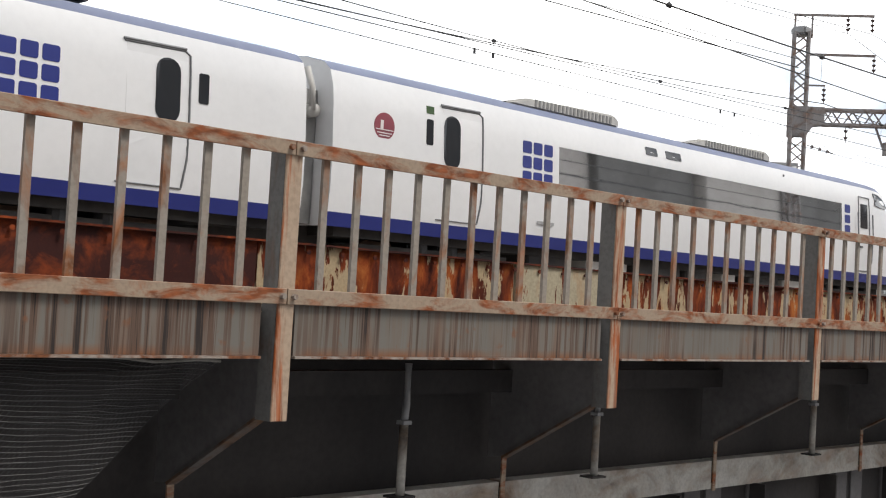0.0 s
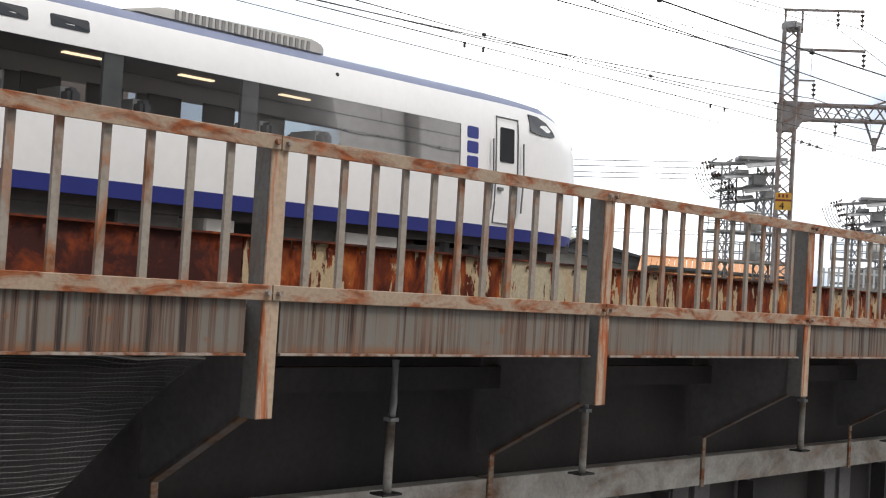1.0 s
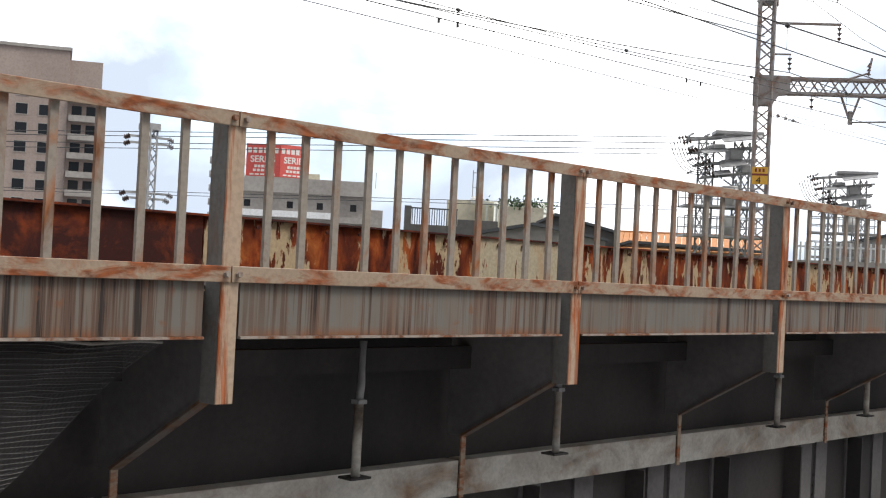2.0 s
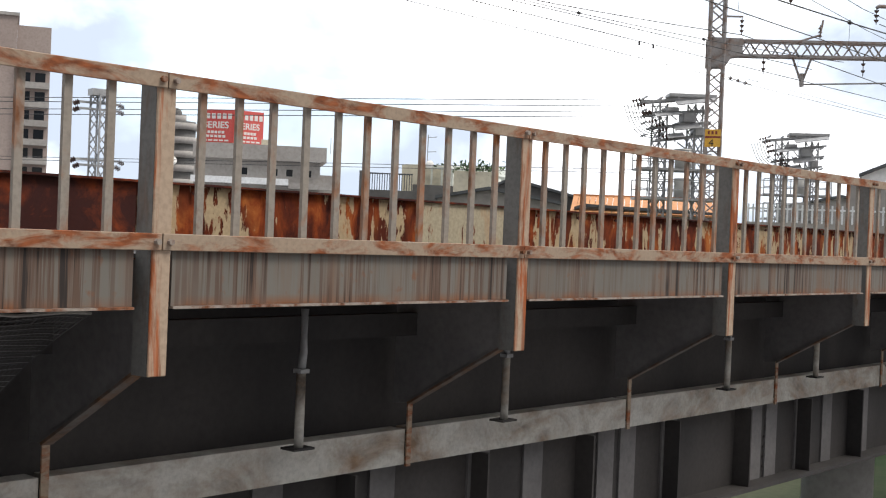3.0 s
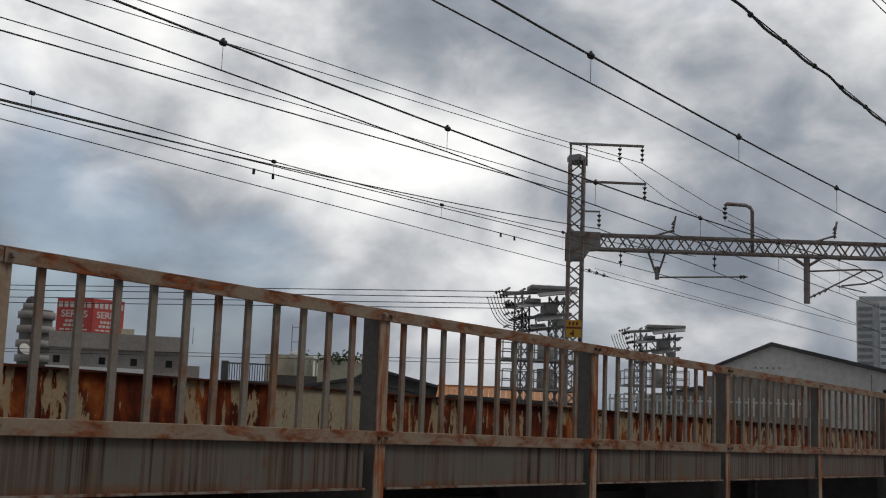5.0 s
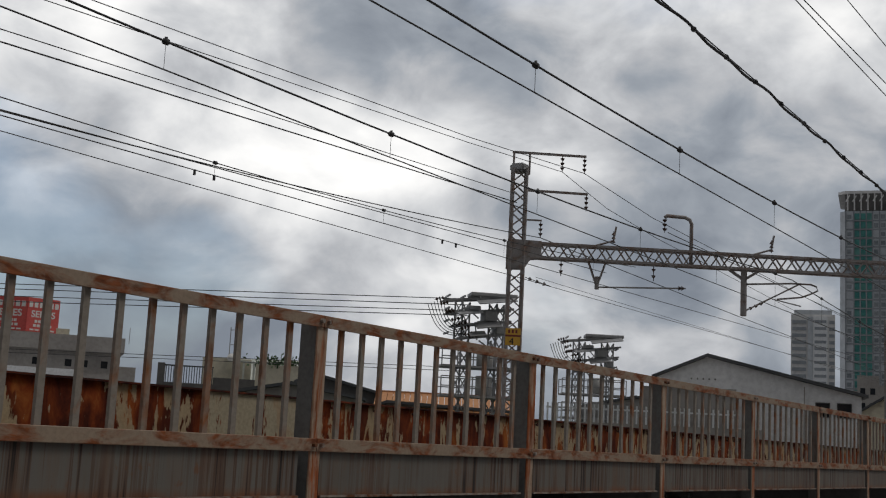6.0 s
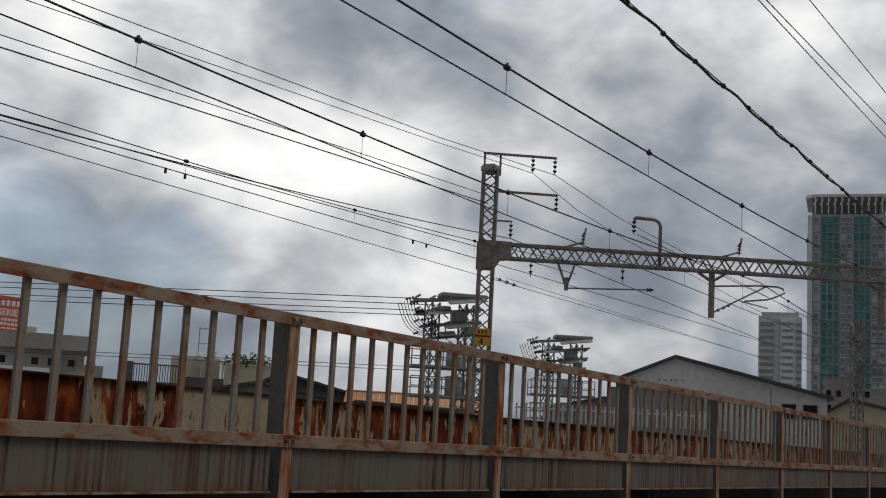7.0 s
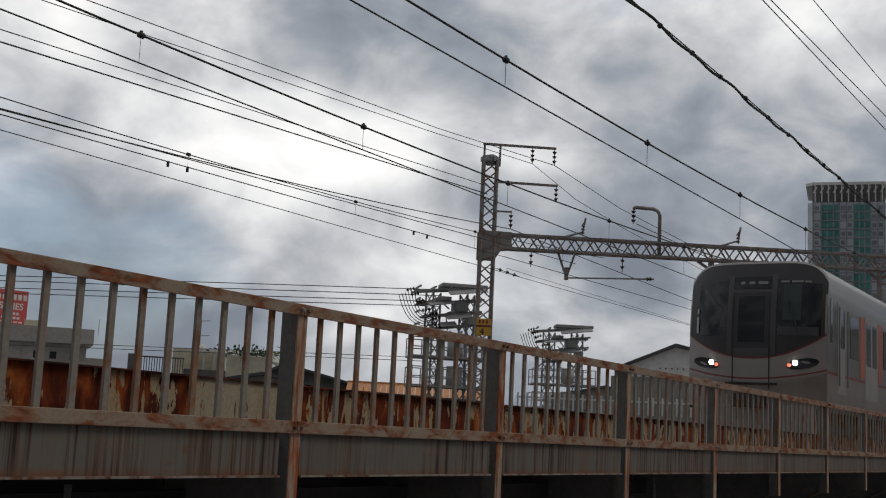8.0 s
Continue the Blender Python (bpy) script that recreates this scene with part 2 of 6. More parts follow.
M["roofblue"] = plain("slate_blue_roof_paint", (0.09, 0.11, 0.19), (0.12, 0.145, 0.235), 1.2, 15, 0.55, 0, 0.03, True)
M["under"] = plain("underframe_grime", (0.022, 0.02, 0.02), (0.05, 0.045, 0.042), 2, 20, 0.75, 0, 0.2, True)
M["gearbox"] = plain("grey_equipment_box", (0.46, 0.45, 0.43), (0.56, 0.55, 0.52), 2, 20, 0.6, 0, 0.1, True)
M["seal"] = plain("grey_door_seal", (0.13, 0.135, 0.14), (0.19, 0.195, 0.2), 3, 30, 0.5, 0, 0.05, True)
M["bellows"] = plain("grey_gangway_bellows", (0.2, 0.2, 0.2), (0.3, 0.295, 0.285), 3, 20, 0.8, 0, 0.1, True)
M["seat"] = plain("seat_cloth", (0.10, 0.10, 0.12), (0.15, 0.14, 0.15), 6, 60, 0.9, 0, 0.1, True)
M["cover"] = plain("white_seat_cover", (0.72, 0.72, 0.70), (0.8, 0.8, 0.78), 6, 60, 0.9, 0, 0.1, True)
M["inner"] = plain("cabin_lining", (0.12, 0.115, 0.11), (0.16, 0.155, 0.15), 1, 15, 0.7, 0, 0.05, True)
M["maroon"] = plain("maroon_emblem_paint", (0.24, 0.05, 0.07), (0.30, 0.07, 0.09), 3, 30, 0.4, 0, 0.02, True)
M["paleprint"] = plain("pale_print", (0.75, 0.7, 0.7), (0.8, 0.76, 0.76), 3, 30, 0.5, 0, 0.02, True)
M["stainless"] = plain("brushed_stainless", (0.2, 0.188, 0.178), (0.27, 0.256, 0.243), 0.8, 20, 0.34, 0.8, 0.02, True, (0.1, 1, 6))
M["facegrey"] = plain("grey_front_paint", (0.30, 0.275, 0.265), (0.36, 0.335, 0.32), 1, 15, 0.35, 0.2, 0.02, True)
M["facedark"] = plain("black_front_mask", (0.036, 0.035, 0.039), (0.05, 0.048, 0.053), 1, 15, 0.4, 0, 0.01, True)
M["orange"] = plain("orange_train_paint", (0.40, 0.105, 0.055), (0.45, 0.125, 0.065), 1, 15, 0.45, 0, 0.02, True)
M["maskgrey"] = plain("dark_grey_front_frame", (0.06, 0.058, 0.063), (0.085, 0.08, 0.087), 1, 15, 0.4, 0, 0.01, True)
M["blindgreen"] = plain("pale_green_blind", (0.035, 0.05, 0.047), (0.05, 0.065, 0.06), 2, 20, 0.6, 0, 0.02, True)
# brown that the lower stainless side reflects, painted in; the lower apron shares it
M["apronbrown"] = plain("brown_reflection_steel", (0.23, 0.195, 0.175), (0.32, 0.28, 0.25), 1.5, 15, 0.35, 0.5, 0.03, True)
M["darkred"] = plain("red_line_paint", (0.20, 0.035, 0.032), (0.25, 0.05, 0.042), 1, 15, 0.4, 0, 0.02, True)
M["yellow"] = plain("yellow_plate_paint", (0.72, 0.40, 0.05), (0.78, 0.46, 0.07), 3, 30, 0.5)
M["ink"] = plain("black_ink", (0.015, 0.015, 0.015), (0.03, 0.03, 0.03), 3, 30, 0.6)
M["red_sign"] = plain("faded_red_sign", (0.62, 0.085, 0.075), (0.68, 0.12, 0.1), 0.3, 4, 0.6)
M["sign_white"] = plain("sign_lettering", (0.76, 0.74, 0.7), (0.8, 0.78, 0.75), 1, 8, 0.6)
M["wall_grey"] = plain("grey_render", (0.33, 0.305, 0.285), (0.41, 0.385, 0.36), 0.15, 2, 0.85)
M["wall_white"] = plain("white_cladding", (0.80, 0.81, 0.82), (0.86, 0.87, 0.88), 0.2, 3, 0.7)
M["wall_cream"] = plain("cream_render", (0.62, 0.57, 0.44), (0.68, 0.63, 0.5), 0.2, 3, 0.8)
M["wall_brown"] = plain("brown_tile_facade", (0.34, 0.27, 0.24), (0.4, 0.325, 0.29), 0.1, 3, 0.8)
M["wall_dark"] = plain("dark_cladding", (0.10, 0.095, 0.09), (0.15, 0.145, 0.14), 0.3, 3, 0.8)
M["tower_grey"] = plain("tower_concrete", (0.66, 0.65, 0.64), (0.74, 0.73, 0.72), 0.03, 0.5, 0.8)
# net and panel colours are lightened to hold the haze of distance
M["tower_net"] = plain("hazed_green_scaffold_net", (0.12, 0.36, 0.32), (0.18, 0.46, 0.41), 0.06, 0.6, 0.7)
M["tower_dark"] = plain("hazed_tower_panel", (0.50, 0.53, 0.56), (0.6, 0.63, 0.66), 0.05, 0.6, 0.6)
M["tower_edge"] = plain("tower_floor_edge", (0.27, 0.295, 0.32), (0.36, 0.385, 0.41), 0.1, 1, 0.7)
M["tower_glass"] = plain("teal_tower_glass", (0.05, 0.25, 0.23), (0.10, 0.38, 0.35), 0.3, 2, 0.3)
M["tower_pane"] = plain("grey_tower_glass", (0.16, 0.19, 0.21), (0.34, 0.37, 0.39), 0.25, 2, 0.35)
M["roof_dark"] = plain("dark_roof_sheet", (0.06, 0.065, 0.07), (0.1, 0.105, 0.11), 0.4, 5, 0.6)
M["roof_orange"] = plain("orange_roof_tile", (0.50, 0.22, 0.09), (0.58, 0.28, 0.12), 0.6, 8, 0.8)
M["roof_pale"] = plain("pale_roof_sheet", (0.5, 0.52, 0.47), (0.58, 0.6, 0.54), 0.3, 5, 0.6)
M["leaf"] = plain("foliage", (0.04, 0.085, 0.035), (0.08, 0.13, 0.05), 3, 20, 0.8)


def glass(name, tint=0.55, rough=0.03, base=(0.03, 0.035, 0.04)):
    """A tinted pane: part clear, part mirror."""
    m, n, l, b = material(name, rough)
    b.inputs["Base Color"].default_value = (*base, 1)
    out = n["Material Output"]
    clear, gloss, fres = n.new("ShaderNodeBsdfTransparent"), n.new("ShaderNodeBsdfGlossy"), n.new("ShaderNodeFresnel")
    clear.inputs[0].default_value = (tint, tint * 1.02, tint * 1.03, 1)
    gloss.inputs["Roughness"].default_value = rough
    fres.inputs[0].default_value = 1.5
    mx = n.new("ShaderNodeMixShader")
    l.new(fres.outputs[0], mx.inputs[0])
    l.new(clear.outputs[0], mx.inputs[1])
    l.new(gloss.outputs[0], mx.inputs[2])
    l.new(mx.outputs[0], out.inputs[0])
    return m


M["pane"] = glass("tinted_train_glass", 0.6)
m, n, l, b = material("dark_window_glass", 0.06)
b.inputs["Base Color"].default_value = (0.018, 0.02, 0.024, 1)
M["darkpane"] = m


def glow(name, color, strength):
    m, n, l, b = material(name, 0.4)
    b.inputs["Emission Color"].default_value, b.inputs["Emission Strength"].default_value = (*color, 1), strength
    return m


M["headlight"] = glow("headlight_glow", (1.0, 0.93, 0.85), 14)
M["redlight"] = glow("orange_lamp_glow", (1.0, 0.16, 0.06), 1.6)
M["dotlight"] = glow("destination_display_glow", (0.8, 0.8, 0.78), 0.04)
M["dotlight"].node_tree.nodes["Principled BSDF"].inputs["Base Color"].default_value = (0.16, 0.16, 0.16, 1)
M["cabinlight"] = glow("warm_cabin_light", (1.0, 0.72, 0.45), 1.2)


# ---- building helpers ----
def box(bm, x0, x1, y0, y1, z0, z1):
    vs = [bm.verts.new(p) for p in ((x0, y0, z0), (x1, y0, z0), (x1, y1, z0), (x0, y1, z0), (x0, y0, z1), (x1, y0, z1), (x1, y1, z1), (x0, y1, z1))]
    for f in ((3, 2, 1, 0), (4, 5, 6, 7), (0, 1, 5, 4), (1, 2, 6, 5), (2, 3, 7, 6), (3, 0, 4, 7)):
        bm.faces.new([vs[i] for i in f])
    return bm


def beam(bm, p, q, w, h=None):
    """A bar of square or oblong section from p to q."""
    p, q = Vector(p), Vector(q)
    h = h or w
    d = (q - p).normalized()
    side = d.cross(Vector((0, 0, 1)))
    if side.length < 1e-3:
        side = Vector((1, 0, 0))
    side.normalize()
    up = side.cross(d)
    a, c = side * (w / 2), up * (h / 2)
    vs = [bm.verts.new(o + s) for o in (p, q) for s in (-a - c, a - c, a + c, -a + c)]
    for f in ((0, 1, 2, 3), (7, 6, 5, 4), (0, 4, 5, 1), (1, 5, 6, 2), (2, 6, 7, 3), (3, 7, 4, 0)):
        bm.faces.new([vs[i] for i in f])
    return bm


def tube(bm, pts, r, n=6):
    """A round rod through the points."""
    pts = [Vector(p) for p in pts]
    rings = []
    for i, p in enumerate(pts):
        d = (pts[min(i + 1, len(pts) - 1)] - pts[max(i - 1, 0)]).normalized()
        side = d.cross(Vector((0, 0, 1)))
        if side.length < 1e-3:
            side = Vector((1, 0, 0))
        side.normalize()
        up = side.cross(d)
        rings.append([bm.verts.new(p + r * (math.cos(k * math.tau / n) * side + math.sin(k * math.tau / n) * up)) for k in range(n)])
    for a, c in zip(rings, rings[1:]):
        for k in range(n):
            bm.faces.new((a[k], a[(k + 1) % n], c[(k + 1) % n], c[k]))
    bm.faces.new(rings[0][::-1])
    bm.faces.new(rings[-1])
    return bm


def disc(bm, c, axis, r, depth, n=16, r2=None):
    """A short round block round c along axis."""
    c, a = Vector(c), Vector(axis).normalized()
    side = a.orthogonal().normalized()
    up = a.cross(side)
    r2 = r if r2 is None else r2
    rings = []
    for s, rad in ((-0.5, r), (0.5, r2)):
        rings.append([bm.verts.new(c + a * depth * s + rad * (math.cos(k * math.tau / n) * side + math.sin(k * math.tau / n) * up)) for k in range(n)])
    for k in range(n):
        bm.faces.new((rings[0][k], rings[0][(k + 1) % n], rings[1][(k + 1) % n], rings[1][k]))
    bm.faces.new(rings[0][::-1])
    bm.faces.new(rings[1])
    return bm


def mesh_of(name, bm, mat, smooth=False):
    bmesh.ops.recalc_face_normals(bm, faces=bm.faces)
    me = bpy.data.meshes.new(name)
    bm.to_mesh(me)
    bm.free()
    me.materials.append(mat)
    if smooth:
        for p in me.polygons:
            p.use_smooth = True
    return me


def part(name, bm, mat, parent=None, label="", smooth=False):
    ob = new(name, mesh_of(name, bm, mat, smooth))
    ob.parent = parent
    return tagged(ob, label)


def thing(name, label, category, group="", kind="", at=(0, 0, 0), turn=0):
    ob = new(name)
    ob.matrix_world = pose(*at, 0, 0, turn)
    return tagged(ob, label, category, group, kind)


def shared(name, me, parent, at=(0, 0, 0)):
    ob = new(name, me)
    ob.parent, ob.location = parent, at
    return ob


def bm_new():
    return bmesh.new()


# ---- ground, deck and tracks ----
def build_ground():
    bm = bm_new()
    box(bm, -3000, 3000, -3000, 3000, GROUND - 0.5, GROUND)
    tagged(part("ground", bm, M["street"]), "pale asphalt and dirt ground below the viaduct", "ground", kind="structure")
    bm = box(bm_new(), -80, 220, 17, 39.9, GROUND, GROUND + 0.12)
    tagged(part("grass_bank", bm, M["grass"]), "strip of rough green grass on the bank", "grass", kind="structure")
    deck = thing("viaduct_deck", "ballasted concrete viaduct deck behind the plate girder", "deck", kind="structure")
    part("slab", box(bm_new(), -150, 280, 4.32, 21, -0.75, -0.35), M["concrete"], deck)
    part("ballast_bed", box(bm_new(), -150, 280, 4.34, 20.9, -0.346, -0.12), M["ballast"], deck)
    for y in TRACKS:
        track = thing("track", "rusty running rails on sleepers in ballast", "railway track", "tracks", "structure")
        for s in (-0.534, 0.534):
            bm = bm_new()
            box(bm, -150, 280, y + s - 0.033, y + s + 0.033, 0.0, RAIL_Z)
            box(bm, -150, 280, y + s - 0.01, y + s + 0.01, -0.08, 0.0)
            box(bm, -150, 280, y + s - 0.06, y + s + 0.06, -0.1, -0.08)
            part("rail", bm, M["railsteel"], track)
        me = mesh_of("sleeper", box(bm_new(), -0.12, 0.12, y - 1.0, y + 1.0, -0.18, -0.1), M["concrete"])
        for k in range(60):
            shared("sleeper", me, track, (-8 + 0.66 * k, 0, 0))


build_ground()


# ---- plate girder beside the walkway ----
def build_girder():
    g = thing("plate_girder", "deep riveted plate girder, rusted orange above and dark below", "bridge girder", kind="structure")
    joints = [-9.0, -6.0, -3.0, -0.2, 2.93, 4.62, 5.42, 8.9, 12.4, 15.9, 19.4, 22.9, 26.4, 29.9, 33.4, 36.9, 40.4]
    mats = ["panel_dark"] * 4 + ["panel", "panel_cream"] + ["panel"] * 12
    for a, c, mat in zip(joints, joints[1:], mats):
        dy = 0.012 if mat == "panel_cream" else 0.0
        part("upper_plate", box(bm_new(), a + 0.004, c - 0.004, GIRDER_Y - dy, GIRDER_Y + 0.02, -0.3, 0.18), M[mat], g)
    part("upper_plate", box(bm_new(), 40.404, 130, GIRDER_Y, GIRDER_Y + 0.02, -0.3, 0.18), M["panel"], g)
    part("top_flange", box(bm_new(), -12, 130, GIRDER_Y - 0.025, GIRDER_Y + 0.05, 0.181, 0.19), M["panel_dark"], g)
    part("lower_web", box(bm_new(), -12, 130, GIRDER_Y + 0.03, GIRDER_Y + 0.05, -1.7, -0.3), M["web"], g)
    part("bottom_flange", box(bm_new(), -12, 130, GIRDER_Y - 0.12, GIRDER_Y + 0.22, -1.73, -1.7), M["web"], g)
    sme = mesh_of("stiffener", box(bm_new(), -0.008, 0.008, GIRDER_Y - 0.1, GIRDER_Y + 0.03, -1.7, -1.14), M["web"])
    # paler than the web: the light that catches these plates is in their colour
    cme = mesh_of("lit_corner_angle", box(bm_new(), -0.09, 0.09, GIRDER_Y + 0.015, GIRDER_Y + 0.03, -1.7, -1.14), M["soot"])
    for k in range(30):
        shared("stiffener", sme, g, (-1.85 + k, 0, 0))
        shared("lit_corner_angle", cme, g, (-1.85 + k + (0.055 if k % 2 else 0.3), 0, 0))
        if k % 3:
            shared("lit_corner_angle", cme, g, (-1.85 + k + 0.55, 0, 0))
    rivet = mesh_of("rivet", disc(bm_new(), (0, 0, 0), (0, 1, 0), 0.011, 0.012, 6, 0.006), M["web"])
    for i in range(8):
        for j in range(4):
            shared("rivet", rivet, g, (8.22 + 0.075 * i, GIRDER_Y + 0.024, -1.62 + 0.075 * j))
        for j in range(5):
            if i < 4:
                shared("rivet", rivet, g, (8.32 + 0.075 * i, GIRDER_Y + 0.024, -1.3 + 0.075 * j))
    head = mesh_of("rivet", disc(bm_new(), (0, 0, 0), (0, 1, 0), 0.012, 0.012, 6, 0.006), M["panel_dark"])
    for i in range(60):
        shared("rivet", head, g, (1.0 + 0.2 * i, GIRDER_Y - 0.016, 0.15))
    # pale ledge beam along the web, in lengths of one bay
    for k in range(-3, 16):
        x = POST0 + BAY * k
        bm = bm_new()
        box(bm, x + 0.02, x + BAY - 0.02, 4.10, 4.115, -1.12, -0.945)
        box(bm, x + 0.02, x + BAY - 0.02, 4.115, 4.2, -0.959, -0.945)
        box(bm, x + 0.02, x + BAY - 0.02, 4.115, 4.2, -1.12, -1.108)
        part("ledge_beam", bm, M["ledge"], g)


def build_brackets():
    """A tapered bracket, its foot post and a drain post at every railing post."""
    first = thing("walkway_bracket", "sooty tapered steel bracket carrying the walkway", "bracket", "walkway brackets")
    bm = bm_new()
    pts = ((FENCE_Y + 0.096, -0.11), (4.2, -0.11), (4.2, -0.83), (FENCE_Y + 0.66, -0.812), (FENCE_Y + 0.096, -0.49))
    a = [bm.verts.new((-0.006, y, z)) for y, z in pts]
    c = [bm.verts.new((0.006, y, z)) for y, z in pts]
    bm.faces.new(a)
    bm.faces.new(c[::-1])
    for i in range(5):
        bm.faces.new((a[i], c[i], c[(i + 1) % 5], a[(i + 1) % 5]))
    part("web_plate", bm, M["soot"], first)
    part("lower_flange", beam(bm_new(), (0, FENCE_Y + 0.096, -0.494), (0, FENCE_Y + 0.66, -0.818), 0.05, 0.012), M["flange"], first)
    bm = bm_new()
    box(bm, -0.016, 0.016, 4.088, 4.098, -1.13, -0.81)
    part("foot_angle", bm, M["rail"], first)
    first.matrix_world = pose(POST0 - 3 * BAY, 0, 0)
    for k in range(-2, 16):
        copy_thing(first, pose(POST0 + BAY * k, 0, 0))
    for x, top in ((3.66, -0.33), (5.11, -0.33), (7.53, -0.33), (8.92, -0.33), (10.47, -0.33), (12.87, -0.33)):
        d = thing("drain_pipe", "grey weathered drain pipe standing on the girder ledge", "pipe", "drain pipes", at=(x, 3.98, 0))
        # pale below, darker above: shading under the walkway, put into the two paints
        part("pipe", tube(bm_new(), [(0, 0, -0.6), (0, 0, -0.945)], 0.021, 10), M["ledge"], d, "lower pipe, painted paler as if lit", smooth=True)
        part("upper_pipe", tube(bm_new(), [(0.012, 0.004, top), (0.012, 0.004, -0.52), (0, 0, -0.6)], 0.018, 10), M["steel"], d, smooth=True)
        part("clip", box(bm_new(), -0.026, 0.026, -0.024, 0.024, -0.61, -0.592), M["steel"], d)
        part("foot_plate", box(bm_new(), -0.06, 0.06, -0.04, 0.05, -0.945, -0.935), M["web"], d)


def build_railing():
    r = thing("railing", "rusted pale-painted steel railing along the walkway", "railing", kind="structure")
    n0, n1 = -3, 15
    # post: an angle, its broad face outwards
    bm = bm_new()
    box(bm, -0.033, 0.042, FENCE_Y, FENCE_Y + 0.01, -0.5, 0.52)
    bmesh.ops.bevel(bm, geom=bm.edges[:], offset=0.003, segments=1, affect="EDGES")
    front = mesh_of("post", bm, M["post"])
    side = mesh_of("post_flange", box(bm_new(), -0.033, -0.023, FENCE_Y + 0.01, FENCE_Y + 0.095, -0.5, 0.503), M["postshade"])
    foot = mesh_of("post_foot", box(bm_new(), -0.023, 0.036, FENCE_Y + 0.01, FENCE_Y + 0.09, -0.5, -0.492), M["post"])
    bolt = mesh_of("bolt", disc(bm_new(), (0, 0, 0), (0, 1, 0), 0.011, 0.018, 6), M["lip"])
    bar = mesh_of("bar", box(bm_new(), -0.0145, 0.0145, FENCE_Y + 0.012, FENCE_Y + 0.028, -0.03, 0.487), M["bar"])
    for k in range(n0, n1):
        x = POST0 + BAY * k
        p = shared("post", front, r, (x, 0, 0))
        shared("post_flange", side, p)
        shared("post_foot", foot, p)
        for dx in (-0.024, 0.028):
            for z in (0.498, -0.045):
                shared("bolt", bolt, p, (dx, FENCE_Y - 0.018, z))
        for zlo, zhi in ((0.47, 0.524), (-0.074, -0.017)):
            bm = bm_new()
            box(bm, x + 0.003, x + BAY - 0.003, FENCE_Y - 0.01, FENCE_Y - 0.001, zlo, zhi)
            box(bm, x + 0.003, x + BAY - 0.003, FENCE_Y - 0.001, FENCE_Y + 0.045, zhi - 0.008, zhi)
            bmesh.ops.bevel(bm, geom=[e for e in bm.edges if e.calc_length() > 1], offset=0.002, segments=1, affect="EDGES")
            part("top_rail" if zlo > 0 else "bottom_rail", bm, M["rail"], r)
        for j in range(1, 12):
            shared("bar", bar, r, (x + 0.166 + 0.1632 * (j - 1) + random.uniform(-0.004, 0.004), random.uniform(-0.003, 0.003), 0))
    e = thing("walkway", "steel walkway with a rust-streaked edge beam", "walkway", kind="structure")
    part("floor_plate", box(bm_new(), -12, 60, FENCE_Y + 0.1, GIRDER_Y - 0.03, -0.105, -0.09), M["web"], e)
    for k in range(n0, n1):
        x = POST0 + BAY * k
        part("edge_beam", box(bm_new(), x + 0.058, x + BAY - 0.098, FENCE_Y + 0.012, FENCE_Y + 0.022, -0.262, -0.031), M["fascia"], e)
        part("edge_lip", box(bm_new(), x + 0.058, x + BAY - 0.098, FENCE_Y - 0.004, FENCE_Y + 0.12, -0.272, -0.263), M["lip"], e)
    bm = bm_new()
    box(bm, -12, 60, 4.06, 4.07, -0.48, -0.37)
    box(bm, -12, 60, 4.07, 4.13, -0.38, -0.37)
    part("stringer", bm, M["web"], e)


build_girder()
build_brackets()
build_railing()


# ---- safety net below the edge beam ----
def build_net():
    n = thing("safety_net", "sagging black mesh net hung below the walkway edge", "net", at=(0, 0, 0))

    def place(u, v):
        # u along the walkway, v downwards; it hangs in a bulging bag that is gathered in at the foot
        x = -1.2 + u * (3.54 - 0.95 * v ** 0.85)
        bulge = math.sin(math.pi * min(1, 0.15 + 0.8 * v))
        y = FENCE_Y + 0.16 - 0.09 * bulge * (1 - u ** 6) + 0.3 * v * v + 0.05 * noise.noise((5 * u, 3 * v, 0))
        return Vector((x, y, -0.285 - 0.95 * v - 0.03 * math.sin(14 * u + 2 * v) * (0.3 + v) - 0.012 * noise.noise((18 * u, 7 * v, 3)) + 0.03 * u * v))

    nu, nv = 168, 54
    for i in range(nu + 1):
        if i % 3 == 0:
            part("upright_cord", tube(bm_new(), [place(i / nu, j / 12) for j in range(13)], 0.0016, 3), M["net"], n)
    bm = bm_new()
    for i in range(nu + 1):
        if i % 3:
            tube(bm, [place(i / nu, j / 12) for j in range(13)], 0.0013, 3)
    tagged(part("mesh", bm, M["net"], n), kind="stuff")

    def wavy(u, v):
        return place(u, max(0.0, v + 0.012 * noise.noise((9 * u, 11 * v, 7)) + 0.005 * noise.noise((31 * u, 23 * v, 2))))

    for j in range(1, nv + 1):
        part("level_cord", tube(bm_new(), [wavy(i / 60, j / nv) for i in range(61)], 0.0013, 3), M["netpale"], n)
    bm = bm_new()
    for j in range(nv):
        tube(bm, [place(i / 30, (j + 0.5) / nv) + Vector((0, 0.05, 0)) for i in range(31)], 0.0014, 3)
    tagged(part("back_mesh", bm, M["net"], n), kind="stuff")
    part("head_rope", tube(bm_new(), [wavy(i / 60, 0) for i in range(61)], 0.006, 6), M["rope"], n)


build_net()


# ---- overhead line ----
LINE0, LINE1 = Vector((33.3, 18.45, 6.0)), Vector((43.3, 3.8, 6.0))


def along(s, z):
    """A point over the portal beam's line: s is 0 at the mast, 1 at Y = 6."""
    return Vector((33.3 + 8.5 * s, 18.45 - 12.45 * s, z))


